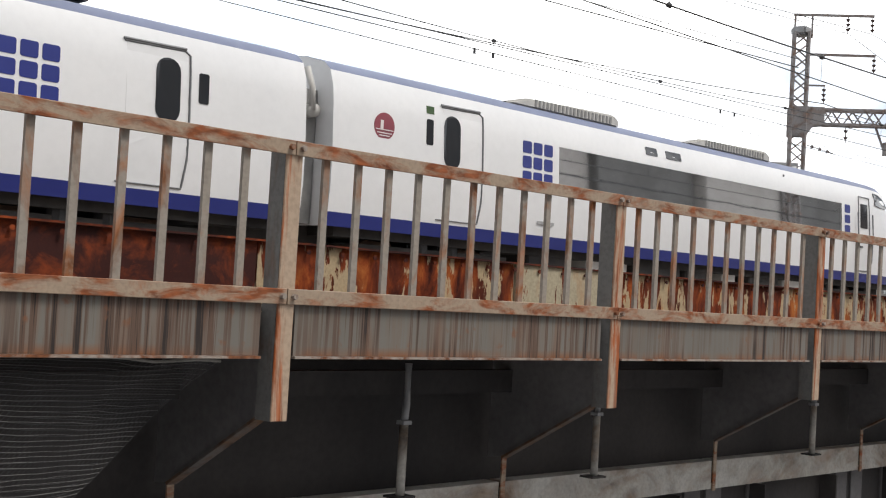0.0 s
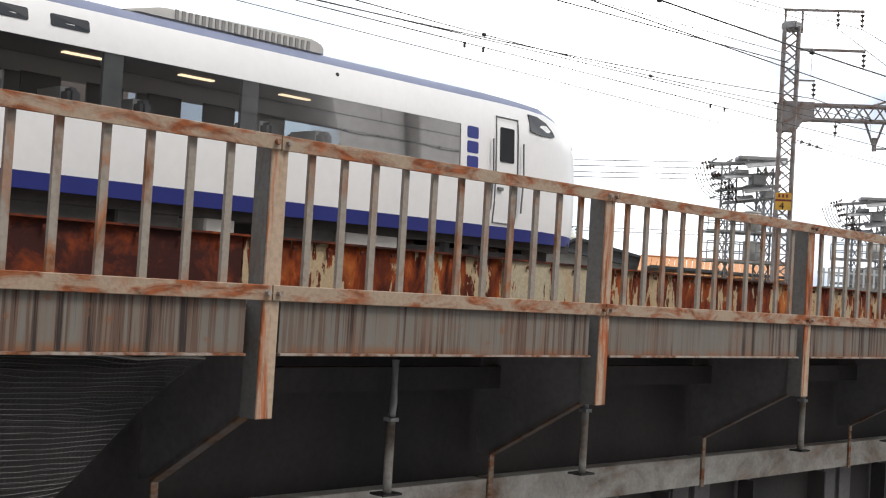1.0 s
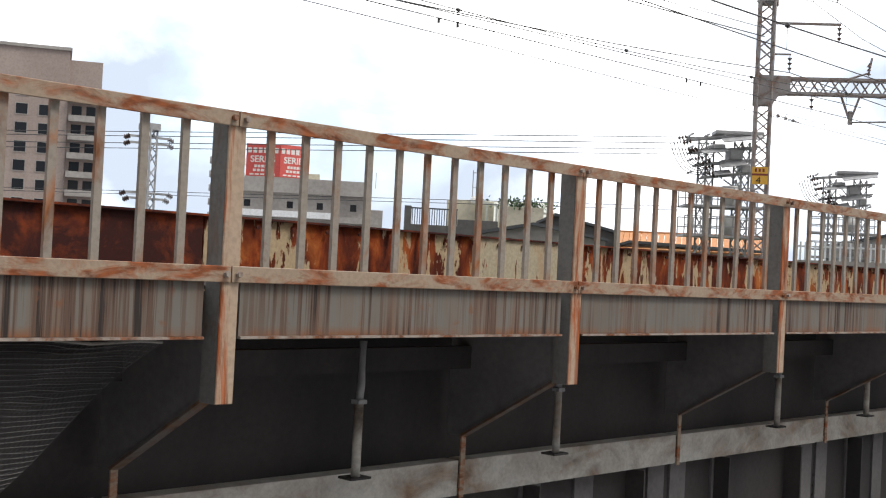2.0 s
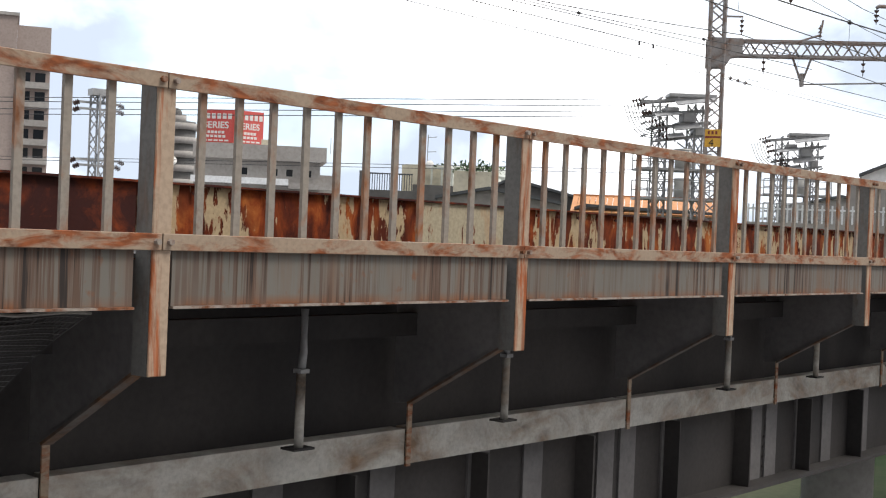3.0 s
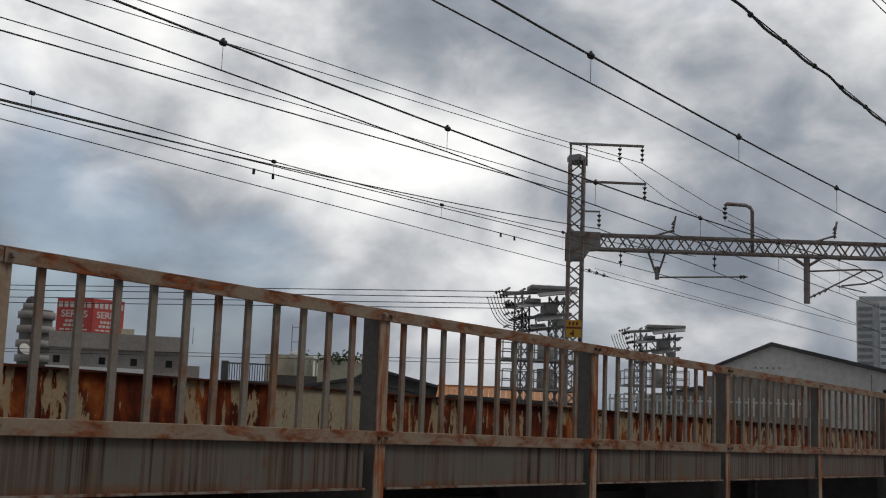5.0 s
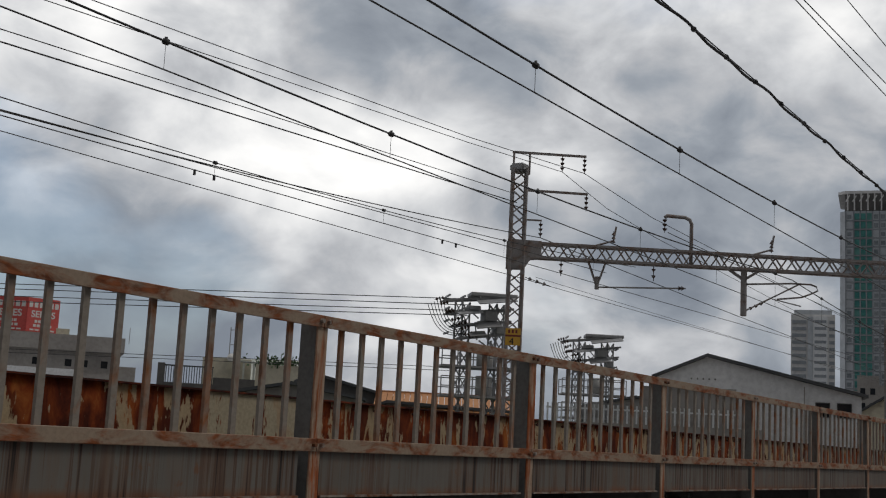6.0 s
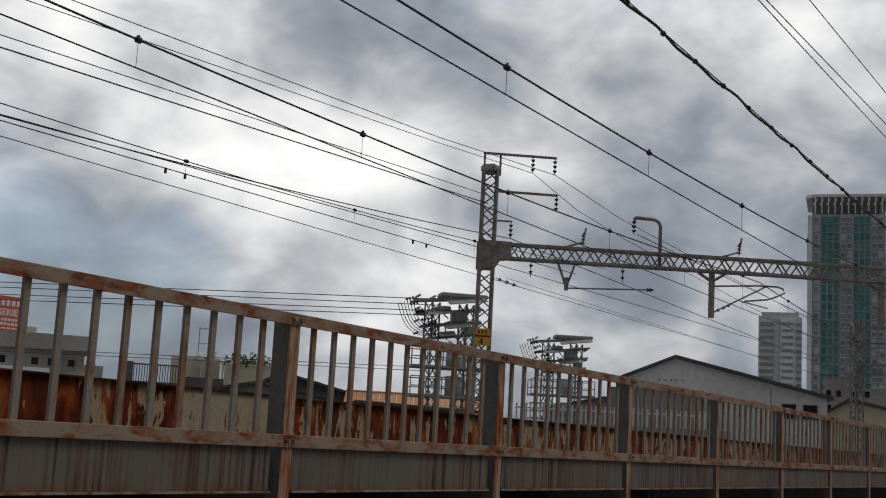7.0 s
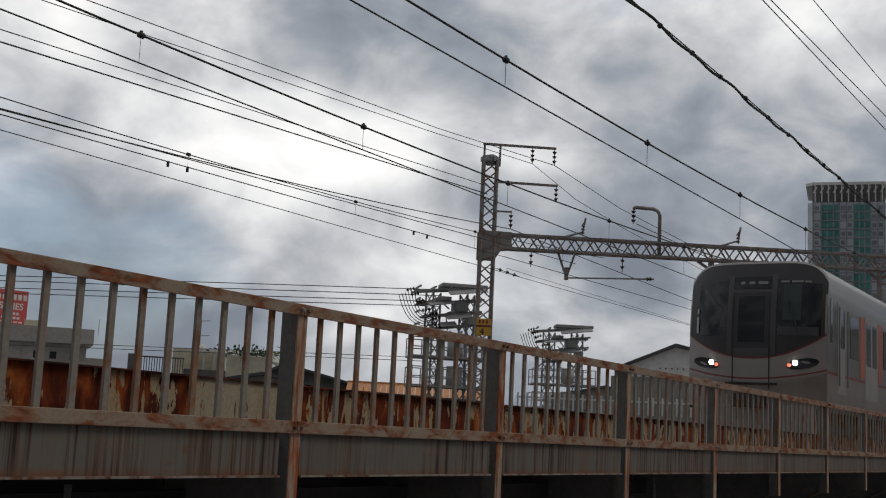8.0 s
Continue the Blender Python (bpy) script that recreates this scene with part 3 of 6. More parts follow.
def lattice(thing_, mat, p, q, w, d, step, leg=0.06, lace=0.035, name="leg"):
    """Four corner angles as parts and zigzag lacing on the four sides between p and q."""
    p, q = Vector(p), Vector(q)
    ax = (q - p).normalized()
    s = ax.cross(Vector((0, 0, 1)))
    s = Vector((0.566, -0.824, 0)) if s.length < 1e-3 else s.normalized()
    u = s.cross(ax).normalized()
    cs = [s * a * w / 2 + u * c * d / 2 for a, c in ((-1, -1), (1, -1), (1, 1), (-1, 1))]
    for c in cs:
        part(name, beam(bm_new(), p + c, q + c, leg), mat, thing_)
    n = max(2, round((q - p).length / step))
    laces = bm_new()
    for k in range(4):
        a, c = cs[k], cs[(k + 1) % 4]
        for i in range(n):
            e, f = p + (q - p) * (i / n), p + (q - p) * ((i + 1) / n)
            beam(laces, e + (a if i % 2 else c), f + (c if i % 2 else a), lace, lace * 0.8)
    tagged(part("lacing", laces, mat, thing_), kind="stuff")


def insulator(parent, p, q, r=0.065, n=3):
    """A string of discs between p and q."""
    p, q = Vector(p), Vector(q)
    bm = tube(bm_new(), [p, q], 0.014, 5)
    for i in range(n):
        disc(bm, p + (q - p) * ((i + 0.7) / (n + 0.4)), q - p, r, 0.07, 10, r * 0.45)
    return part("insulator", bm, M["porcelain"], parent, "brown porcelain insulator string")


def build_mast():
    m = thing("catenary_mast", "grey-brown lattice catenary mast with feeder arms", "mast")
    base = Vector((33.3, 18.45, 0))
    lattice(m, M["mast"], base + Vector((0, 0, -0.1)), base + Vector((0, 0, 8.55)), 0.42, 0.42, 0.36, 0.07, 0.05)
    part("footing", box(bm_new(), 32.85, 33.75, 18.0, 18.9, -0.35, 0.05), M["concrete"], m)
    bm = bm_new()
    box(bm, 33.05, 33.55, 18.2, 18.7, 8.45, 8.72)
    bmesh.ops.bevel(bm, geom=bm.edges[:], offset=0.06, segments=2, affect="EDGES")
    part("cap", bm, M["steel"], m)
    # knee plates where the beam joins
    bm = bm_new()
    d = (LINE1 - LINE0).normalized()
    side = Vector((d.y, -d.x, 0)) * 0.22
    for s in (-1, 1):
        o = side * s
        pts = [(-0.3, 6.3), (0.75, 6.28), (0.75, 5.76), (0.45, 5.72), (0.24, 5.4), (-0.3, 5.4)]
        vs = [bm.verts.new(base + d * a + o + Vector((0, 0, z))) for a, z in pts]
        ws = [bm.verts.new(base + d * a + o * 0.94 + Vector((0, 0, z))) for a, z in pts]
        bm.faces.new(vs)
        bm.faces.new(ws[::-1])
        for i in range(6):
            bm.faces.new((vs[i], ws[i], ws[(i + 1) % 6], vs[(i + 1) % 6]))
    part("knee_plate", bm, M["mast"], m)

    def arm(name, a, c, z0, z1, w=0.07):
        return part(name, beam(bm_new(), base + d * a + Vector((0, 0, z0)), base + d * c + Vector((0, 0, z1)), w), M["mast"], m)

    arm("top_arm", -0.25, 2.08, 9.1, 9.08)
    arm("upright", -0.2, -0.2, 8.5, 9.1, 0.05)
    arm("upright", 0.3, 0.3, 8.4, 9.1, 0.05)
    arm("middle_arm", 0.2, 2.16, 7.9, 7.88)
    arm("short_arm", 0.2, 0.75, 6.96, 6.96, 0.05)
    for a, z in ((1.33, 9.05), (2.03, 9.04), (2.12, 7.84), (0.72, 6.92)):
        e = base + d * a
        insulator(m, e + Vector((0, 0, z)), e + Vector((0, 0, z - 0.5)), 0.07)
    insulator(m, base + d * 0.3 + Vector((0, 0, 5.15)), base + d * 0.95 + Vector((0.25, 0, 4.95)), 0.07)
    # number plate on the side that faces the line of sight
    face = (Vector((0, 0, 0)) - base).normalized()
    right = Vector((-face.y, face.x, 0)).normalized()
    turn = math.degrees(math.atan2(right.y, right.x))
    plate = thing("number_plate", "yellow enamelled mast number plate with a four", "sign")
    plate.matrix_world = Matrix.Translation(base + face * 0.36 + Vector((0, 0, 3.02))) @ pose(0, 0, 0, 0, 0, turn)
    bm = box(bm_new(), -0.23, 0.23, -0.012, 0.0, -0.02, 0.24)
    box(bm, -0.23, 0.23, -0.012, 0.0, 0.3, 0.5)
    part("plate", bm, M["yellow"], plate)
    part("bracket", box(bm_new(), -0.2, 0.2, 0.004, 0.05, 0.0, 0.5), M["mast"], plate)
    part("red_band", box(bm_new(), -0.23, 0.23, -0.013, 0.0, 0.24, 0.3), M["darkred"], plate)
    cu = bpy.data.curves.new("numeral", "FONT")
    cu.body, cu.size, cu.extrude, cu.align_x = "4", 0.3, 0.004, "CENTER"
    num = new("numeral", cu)
    cu.materials.append(M["ink"])
    num.parent = plate
    num.matrix_parent_inverse = Matrix.Identity(4)
    num.matrix_basis = pose(-0.04, -0.018, 0.0, 90, 0, 0)
    bm = bm_new()
    for i in range(3):
        box(bm, -0.15 + 0.11 * i, -0.09 + 0.11 * i, -0.016, -0.012, 0.35, 0.45)
    part("print", bm, M["darkred"], plate)
    # the beam across the tracks
    b = thing("portal_beam", "grey-brown lattice portal beam spanning the tracks", "beam")
    lattice(b, M["mast"], LINE0 + d * 0.7, LINE1, 0.34, 0.44, 0.3, 0.075, 0.05, "chord")
    # a goose-neck post, drop posts and steady arms
    s = 0.362
    part("gooseneck", tube(bm_new(), [along(s, 5.75), along(s, 7.12), along(s - 0.004, 7.25), along(s - 0.014, 7.32), along(s - 0.052, 7.34), along(s - 0.056, 7.28)], 0.06, 8), M["mast"], b, smooth=True)
    insulator(b, along(s - 0.056, 7.28), along(s - 0.056, 6.8), 0.08)
    bm = bm_new()
    beam(bm, along(0.149, 5.76), along(0.168, 4.98), 0.06)
    beam(bm, along(0.185, 5.76), along(0.168, 4.98), 0.06)
    beam(bm, along(0.168, 5.3), along(0.168, 4.9), 0.1)
    part("vee_bracket", bm, M["mast"], b)
    part("steady_arm", tube(bm_new(), [along(0.17, 4.97), along(0.352, 5.08)], 0.028, 6), M["steel"], b)
    insulator(b, along(0.335, 5.07), along(0.35, 5.08), 0.08, 2)
    for sx in (0.093, 0.285):
        insulator(b, along(sx, 5.74), along(sx, 5.25), 0.07, 2)
    for sx in (0.473, 0.834):
        bm = bm_new()
        beam(bm, along(sx, 5.76), along(sx, 4.32), 0.15)
        beam(bm, along(sx - 0.03, 5.74), along(sx, 5.45), 0.08)
        beam(bm, along(sx + 0.03, 5.74), along(sx, 5.45), 0.08)
        part("drop_post", bm, M["mast"], b)
        part("cantilever", tube(bm_new(), [along(sx + 0.005, 5.32), along(sx + 0.1, 5.42), along(sx + 0.14, 5.42), along(sx + 0.152, 5.36), along(sx + 0.155, 5.24), along(sx + 0.14, 5.12), along(sx + 0.12, 5.0), along(sx + 0.07, 4.9)], 0.03, 6), M["mast"], b, smooth=True)
        part("strut", tube(bm_new(), [along(sx + 0.005, 4.5), along(sx + 0.115, 5.4)], 0.028, 6), M["mast"], b)
        insulator(b, along(sx + 0.008, 4.52), along(sx + 0.045, 4.8), 0.06, 3)
        part("pull_off", tube(bm_new(), [along(sx + 0.06, 4.9), along(sx + 0.12, 4.72)], 0.02, 6), M["steel"], b)
    for sx in (0.2, 0.53):
        part("jumper_post", tube(bm_new(), [along(sx - 0.04, 6.25), along(sx, 6.45), along(sx + 0.005, 6.9)], 0.035, 6), M["mast"], b)
        insulator(b, along(sx, 6.35), along(sx, 6.75), 0.07, 3)
    # twin mast that carries the beam's other end
    t = thing("catenary_mast", "grey-brown lattice mast beside the near track", "mast")
    lattice(t, M["mast"], Vector((LINE1.x, LINE1.y, GROUND)), Vector((LINE1.x, LINE1.y, 8.0)), 0.42, 0.42, 0.5, 0.075, 0.045)


def sagging(x0, x1, y, z, slope, sag=0.0, n=14):
    pts = []
    for i in range(n + 1):
        f = i / n
        x = x0 + (x1 - x0) * f
        pts.append((x, y, z + slope * x - sag * 4 * f * (1 - f)))
    return pts


def build_wires():
    # contact wire and messenger over each track, with clamps and droppers
    for y, zm, low, zc, first, gap in ((7.35, 4.82, 13.0, 4.46, 13.6, 5.0), (11.1, 4.77, 12.0, 4.41, 10.8, 5.0)):
        def height(x, zm=zm, low=low):
            # hangs between portals 50 m apart
            return zm + 0.0011 * ((x - low + 25) % 50 - 25) ** 2

        w = thing("overhead_line", "dark contact wire hung from a messenger cable by droppers", "cable", "overhead lines")
        part("messenger", tube(bm_new(), [(-25 + 2.5 * i, y, height(-25 + 2.5 * i)) for i in range(71)], 0.015, 6), M["wire"], w)
        part("contact_wire", tube(bm_new(), sagging(-25, 150, y, zc, 0), 0.0105, 6), M["wire"], w)
        for k in range(-4, 14):
            x = first + gap * k
            a, c = height(x), zc
            part("dropper", tube(bm_new(), [(x, y, a), (x, y, c)], 0.0045, 4), M["wire"], w)
            bm = disc(bm_new(), (x, y, a), (1, 0, 0), 0.042, 0.07, 10)
            disc(bm, (x, y, a + 0.035), (0, 0, 1), 0.02, 0.05, 8)
            part("clamp", bm, M["wire"], w, smooth=True)
    w = thing("overhead_line", "dark contact wire and messenger over the far track", "cable", "overhead lines")

    def rise(x):
        return 4.70 + 0.0017 * (x - 12) ** 2

    part("messenger", tube(bm_new(), [(x, 15.2, rise(x)) for x in range(-12, 36)], 0.010, 6), M["wire"], w)
    part("second_messenger", tube(bm_new(), sagging(-25, 150, 15.2, 4.27, 0.0140), 0.010, 6), M["wire"], w)
    part("contact_wire", tube(bm_new(), sagging(-25, 150, 15.2, 4.17, 0.0027), 0.008, 6), M["wire"], w)
    for x in (16.2, 21.5, 26.8, 11.0, 32.0):
        part("dropper", tube(bm_new(), [(x, 15.2, rise(x)), (x, 15.2, 4.27 + 0.0140 * x)], 0.004, 4), M["wire"], w)
        part("clamp", disc(bm_new(), (x, 15.2, rise(x)), (1, 0, 0), 0.035, 0.07, 8), M["wire"], w)
    for x in (15.7, 16.2, 23.9, 24.5):
        part("weight", disc(bm_new(), (x, 15.2, 4.23 + 0.0140 * x), (0, 0, 1), 0.025, 0.1, 8), M["wire"], w)

    def single(pts, r, label="dark overhead feeder cable"):
        ob = thing("feeder_cable", label, "cable", "feeder cables")
        part("cable", tube(bm_new(), pts, r, 6), M["wire"], ob)

    single(sagging(-25, 33.0, 15.25, 4.204, 0.0281), 0.010)
    # the two top feeders run through the insulators of the mast's upper arm
    single([(x, 18.4, 7.396 + 0.0472 * x) for x in range(-25, 31, 5)] + [(34.44, 16.77, 8.54), (39.5, 16.6, 8.05), (46.5, 16.43, 7.8), (120, 16.43, 6.0)], 0.011)
    single([(x, 18.4, 6.916 + 0.0577 * x) for x in range(-25, 31, 5)] + [(34.05, 17.35, 8.55), (37.1, 17.2, 7.95), (41.1, 17.09, 7.62), (60, 17.09, 6.9), (120, 17.0, 5.5)], 0.010)
    single(sagging(-25, 33.1, 18.4, 6.352, 0.0409), 0.011)
    single(sagging(-25, 33.1, 18.4, 6.140, 0.0396), 0.016)
    single([(x, 18.4, 5.269 - 0.00469 * x + 0.00125 * x * x) for x in range(-12, 33)] + [(33.72, 17.86, 6.42), (47.7, 17.77, 6.11), (59.4, 17.77, 5.92), (120, 17.77, 4.7)], 0.014)
    single(sagging(33.6, 120, 17.9, 5.3, -0.004), 0.007)
    single(sagging(33.6, 120, 13.6, 6.7, -0.010), 0.012)
    single(sagging(-10, 60, 4.5, 5.567, 0.0169), 0.008)
    single(sagging(-10, 60, 4.5, 5.397, 0.0354), 0.008)
    single(sagging(-10, 60, 4.5, 6.363, 0.0192), 0.008)
    # heavy feeder lashed to its bearer
    ob = thing("feeder_cable", "thick black feeder cable lashed to a bearer wire", "cable", "feeder cables")
    part("bearer", tube(bm_new(), sagging(-10, 80, 5.0, 4.826, -0.002), 0.008, 6), M["wire"], ob)
    pts = []
    for i in range(361):
        x = -10 + 0.25 * i
        pts.append((x, 5.0 + 0.014 * math.sin(4.3 * x), 4.795 - 0.002 * x + 0.026 * math.sin(2.1 * x) * abs(math.sin(0.9 * x))))
    part("cable", tube(bm_new(), pts, 0.018, 6), M["wire"], ob)
    for k in range(40):
        x = 2 + 1.1 * k
        part("lashing", disc(bm_new(), (x, 5.0, 4.81 - 0.002 * x), (1, 0, 0), 0.033, 0.035, 8), M["wire"], ob)


build_mast()
build_wires()


# ---- switch towers and poles beyond the tracks ----
def polar(az, d, z=0.0):
    a = radians(az)
    return Vector((math.sin(a) * d, math.cos(a) * d, z))


def facing(name, label, category, az, d, extra=0.0, group="", kind=""):
    """A thing at that bearing and distance, its local y pointing away along the bearing."""
    ob = thing(name, label, category, group, kind)
    ob.matrix_world = Matrix.Translation(polar(az, d, GROUND)) @ pose(0, 0, 0, 0, 0, -az + extra)
    return ob


def build_switch_tower(az, d, top, extra, seed):
    """A lattice pole top crowded with arms, switch boxes and strings."""
    rnd = random.Random(seed)
    t = facing("switch_tower", "grey steel switch tower crowded with arms and insulators", "pylon", az, d, extra, "switch towers")
    h = top - GROUND
    for x in (-0.85, 0.85):
        lattice(t, M["steel"], (x, 0, 0), (x, 0, h - 0.4), 0.5, 0.5, 0.6, 0.08, 0.05)
    for i, z in enumerate((h - 0.15, h - 0.75, h - 1.35, h - 1.95)):
        bm = bm_new()
        for y in (-0.45, 0.45):
            beam(bm, (-1.9 + 0.25 * i, y, z - 0.25), (1.7 - 0.1 * i, y, z + 0.12), 0.1)
        for k in range(5):
            x = -1.6 + 0.75 * k
            beam(bm, (x, -0.6, z), (x, 0.6, z), 0.08)
        part("cross_arm", bm, M["steel"], t)
    for k in range(9):
        x, z = -1.8 + 0.2 * k + rnd.uniform(-0.1, 0.1), h - 0.3 - 0.22 * k + rnd.uniform(-0.1, 0.1)
        insulator(t, (x, -0.5, z), (x - 0.5, -0.55, z - 0.14), 0.1, 3)
    for x, z, w, q in ((0.6, h - 0.02, 1.15, 0.2), (0.45, h - 1.05, 0.3, 0.5), (-0.35, h - 0.7, 0.3, 0.22), (0.95, h - 1.7, 0.22, 0.4)):
        bm = box(bm_new(), x - w, x + w, -0.6, 0.5, z - q / 2, z + q / 2)
        bmesh.ops.bevel(bm, geom=bm.edges[:], offset=0.04, segments=1, affect="EDGES")
        part("switch_box", bm, M["steel"], t)
    for x, y, z, w, rx in ((0.7, -0.75, h - 0.3, 0.95, 24), (-0.6, -0.7, h - 0.95, 0.6, 18), (0.3, -0.7, h - 1.5, 0.6, 30), (-0.2, -0.7, h - 1.95, 0.4, 24)):
        ob = part("cover_plate", box(bm_new(), -w, w, -0.3, 0.3, -0.02, 0.02), M["steel"], t)
        ob.matrix_basis = pose(x, y, z, rx, -8, 0)
    for z in (h - 3.6, h - 5.0):
        bm = box(bm_new(), -1.9, 1.9, -0.9, 0.9, z, z + 0.1)
        for zz in (0.5, 0.95):
            beam(bm, (-1.9, -0.9, z + zz), (1.9, -0.9, z + zz), 0.05)
            beam(bm, (-1.9, 0.9, z + zz), (1.9, 0.9, z + zz), 0.05)
        for k in range(6):
            for y in (-0.9, 0.9):
                beam(bm, (-1.9 + 0.76 * k, y, z), (-1.9 + 0.76 * k, y, z + 0.95), 0.05)
        part("platform", bm, M["steel"], t)
        part("transformer", disc(bm_new(), (0.3, -0.3, z + 0.6), (0, 0, 1), 0.4, 0.9, 12), M["gearbox"], t, smooth=True)
    for k in range(10):
        x, z = rnd.uniform(-1.1, 1.2), h - rnd.uniform(0.2, 2.4)
        part("brace", beam(bm_new(), (x, -0.5, z), (x + rnd.uniform(-0.7, 0.7), -0.5, z - rnd.uniform(0.3, 0.8)), 0.06), M["steel"], t)
    # slack jumpers on the open side
    for k in range(6):
        a = Vector((-1.9 - 0.15 * k, -0.5, h - 0.35 - 0.06 * k))
        c = Vector((-0.7, -0.5, h - 1.7 - 0.05 * k))
        pts = []
        for i in range(11):
            f = i / 10
            p = a.lerp(c, f)
            p.z -= 0.55 * 4 * f * (1 - f) * (0.6 + 0.1 * k)
            p.x -= 0.25 * math.sin(math.pi * f)
            pts.append(p)
        part("jumper", tube(bm_new(), pts, 0.02, 5), M["wire"], t)
    return t


build_switch_tower(59.4, 60, 7.15, 12, 3)
build_switch_tower(64.7, 75, 6.75, 8, 5)


def build_poles():
    p = facing("lattice_pole", "pale lattice power pole with insulated arms", "pylon", 33.1, 70, 20)
    h = 7.0 - GROUND
    lattice(p, M["steel"], (0, 0, 0), (0, 0, h), 0.62, 0.62, 0.7, 0.09, 0.06)
    for z, w in ((h - 0.5, 1.1), (h - 0.85, 1.1), (h - 3.6, 1.2), (h - 3.9, 1.0)):
        part("cross_arm", beam(bm_new(), (-w, 0, z), (w, 0, z), 0.12), M["steel"], p)
        for s in (-1, 1):
            insulator(p, (s * w, 0, z), (s * (w + 0.35), 0, z - 0.16), 0.16, 3)
    part("top_box", box(bm_new(), -0.5, 0.5, -0.4, 0.4, h - 0.1, h + 0.25), M["steel"], p)
    a, c = Vector((51.2, 31.6, 0)), Vector((38.1, 58.7, 0))
    for k, (z, dz) in enumerate(((6.95, -0.15), (6.7, -0.1), (6.45, -0.2), (6.25, -0.25), (3.6, -0.1), (3.45, -0.1))):
        ob = thing("power_cable", "thin black power cable between pylons", "cable", "power cables")
        o = Vector((0.35 * (k % 4), 0.18 * (k % 4), 0))
        pts = [a.lerp(c, f) + o + Vector((0, 0, z + dz * f)) for f in (-0.02, 0.2, 0.4, 0.6, 0.8, 1.0, 1.5, 2.2, 3.2)]
        part("cable", tube(bm_new(), pts, 0.022 if k < 4 else 0.016, 5), M["wire"], ob)
    m = facing("catenary_mast", "distant grey lattice mast with a portal beam", "mast", 77.7, 75, 0)
    h = 8.2 - GROUND
    lattice(m, M["mast"], (0, 0, 0), (0, 0, h), 0.5, 0.5, 0.6, 0.09, 0.06)
    lattice(m, M["mast"], (0, 0, h - 2.7), (16, -1, h - 2.7), 0.4, 0.5, 0.5, 0.09, 0.06)
    for z in (h - 0.3, h - 1.2):
        part("cross_arm", beam(bm_new(), (-0.3, 0, z), (2.0, 0, z), 0.1), M["mast"], m)
        insulator(m, (1.9, 0, z), (1.9, 0, z - 0.6), 0.12, 3)


build_poles()


# ---- buildings ----
def windows(parent, wall, xs, zs, w, h, y, mat="darkpane", frame=None, depth=0.12):
    """Panes set into frames on the face at y of a thing; each is a part of its wall."""
    pane = mesh_of("window", box(bm_new(), -w / 2, w / 2, y - 0.03, y + 0.05, 0, h), M[mat])
    fm = None
    if frame:
        bm = box(bm_new(), -w / 2 - depth, w / 2 + depth, y - 0.08, y + 0.02, -depth, 0)
        box(bm, -w / 2 - depth, w / 2 + depth, y - 0.08, y + 0.02, h, h + depth)
        box(bm, -w / 2 - depth, -w / 2, y - 0.08, y + 0.02, 0, h)
        box(bm, w / 2, w / 2 + depth, y - 0.08, y + 0.02, 0, h)
        fm = mesh_of("window_frame", bm, M[frame])
    for z in zs:
        for x in xs:
            o = shared("window", pane, parent, (x, 0, z))
            if fm:
                shared("window_frame", fm, o)


def build_apartments():
    b = facing("apartment_building", "tall brown-tiled apartment block with balconies", "building", 29.55, 200, 0)
    h = 31 - GROUND
    part("wall", box(bm_new(), -22, 0, 0, 14, 0, h), M["wall_brown"], b)
    part("wing", box(bm_new(), 0.01, 5.0, 0.6, 13, 0, h - 1.3), M["wall_brown"], b)
    part("roof", box(bm_new(), -22.3, 0.3, -0.3, 14.3, h, h + 0.5), M["wall_grey"], b)
    zs = [1.2 + 2.9 * k for k in range(12)]
    windows(b, None, [-19.5, -16.3, -13.1, -9.9, -6.7, -3.3], zs, 1.7, 1.6, 0, frame="wall_grey")
    for z in zs:
        part("balcony", box(bm_new(), 0.2, 4.9, -0.9, 0.6, z - 0.6, z + 0.35), M["wall_grey"], b)
    windows(b, None, [1.4, 3.6], zs, 1.5, 1.9, 0.6)


def build_round_block():
    b = facing("round_building", "round grey building with banded storeys and a domed top", "building", 36.7, 250, 0)
    h = 20.5 - GROUND
    part("core", disc(bm_new(), (0, 0, h / 2), (0, 0, 1), 3.0, h, 32), M["wall_dark"], b, smooth=True)
    for k in range(9):
        z = h - 1.0 - 2.75 * k
        part("storey_band", disc(bm_new(), (0, 0, z), (0, 0, 1), 3.5, 1.3, 32), M["wall_grey"], b, smooth=True)
    part("roof_drum", disc(bm_new(), (-0.8, 0, h + 0.5), (0, 0, 1), 1.9, 1.6, 24), M["wall_grey"], b, smooth=True)
    bm = bm_new()
    bmesh.ops.create_uvsphere(bm, u_segments=20, v_segments=10, radius=1.25)
    bmesh.ops.translate(bm, verts=bm.verts, vec=(-1.0, 0, h + 1.5))
    part("dome", bm, M["wall_dark"], b, smooth=True)
    part("dish", disc(bm_new(), (-1.5, -4.0, h - 7.6), (0.5, -1, 0.6), 1.2, 0.3, 16, 0.3), M["sign_white"], b)


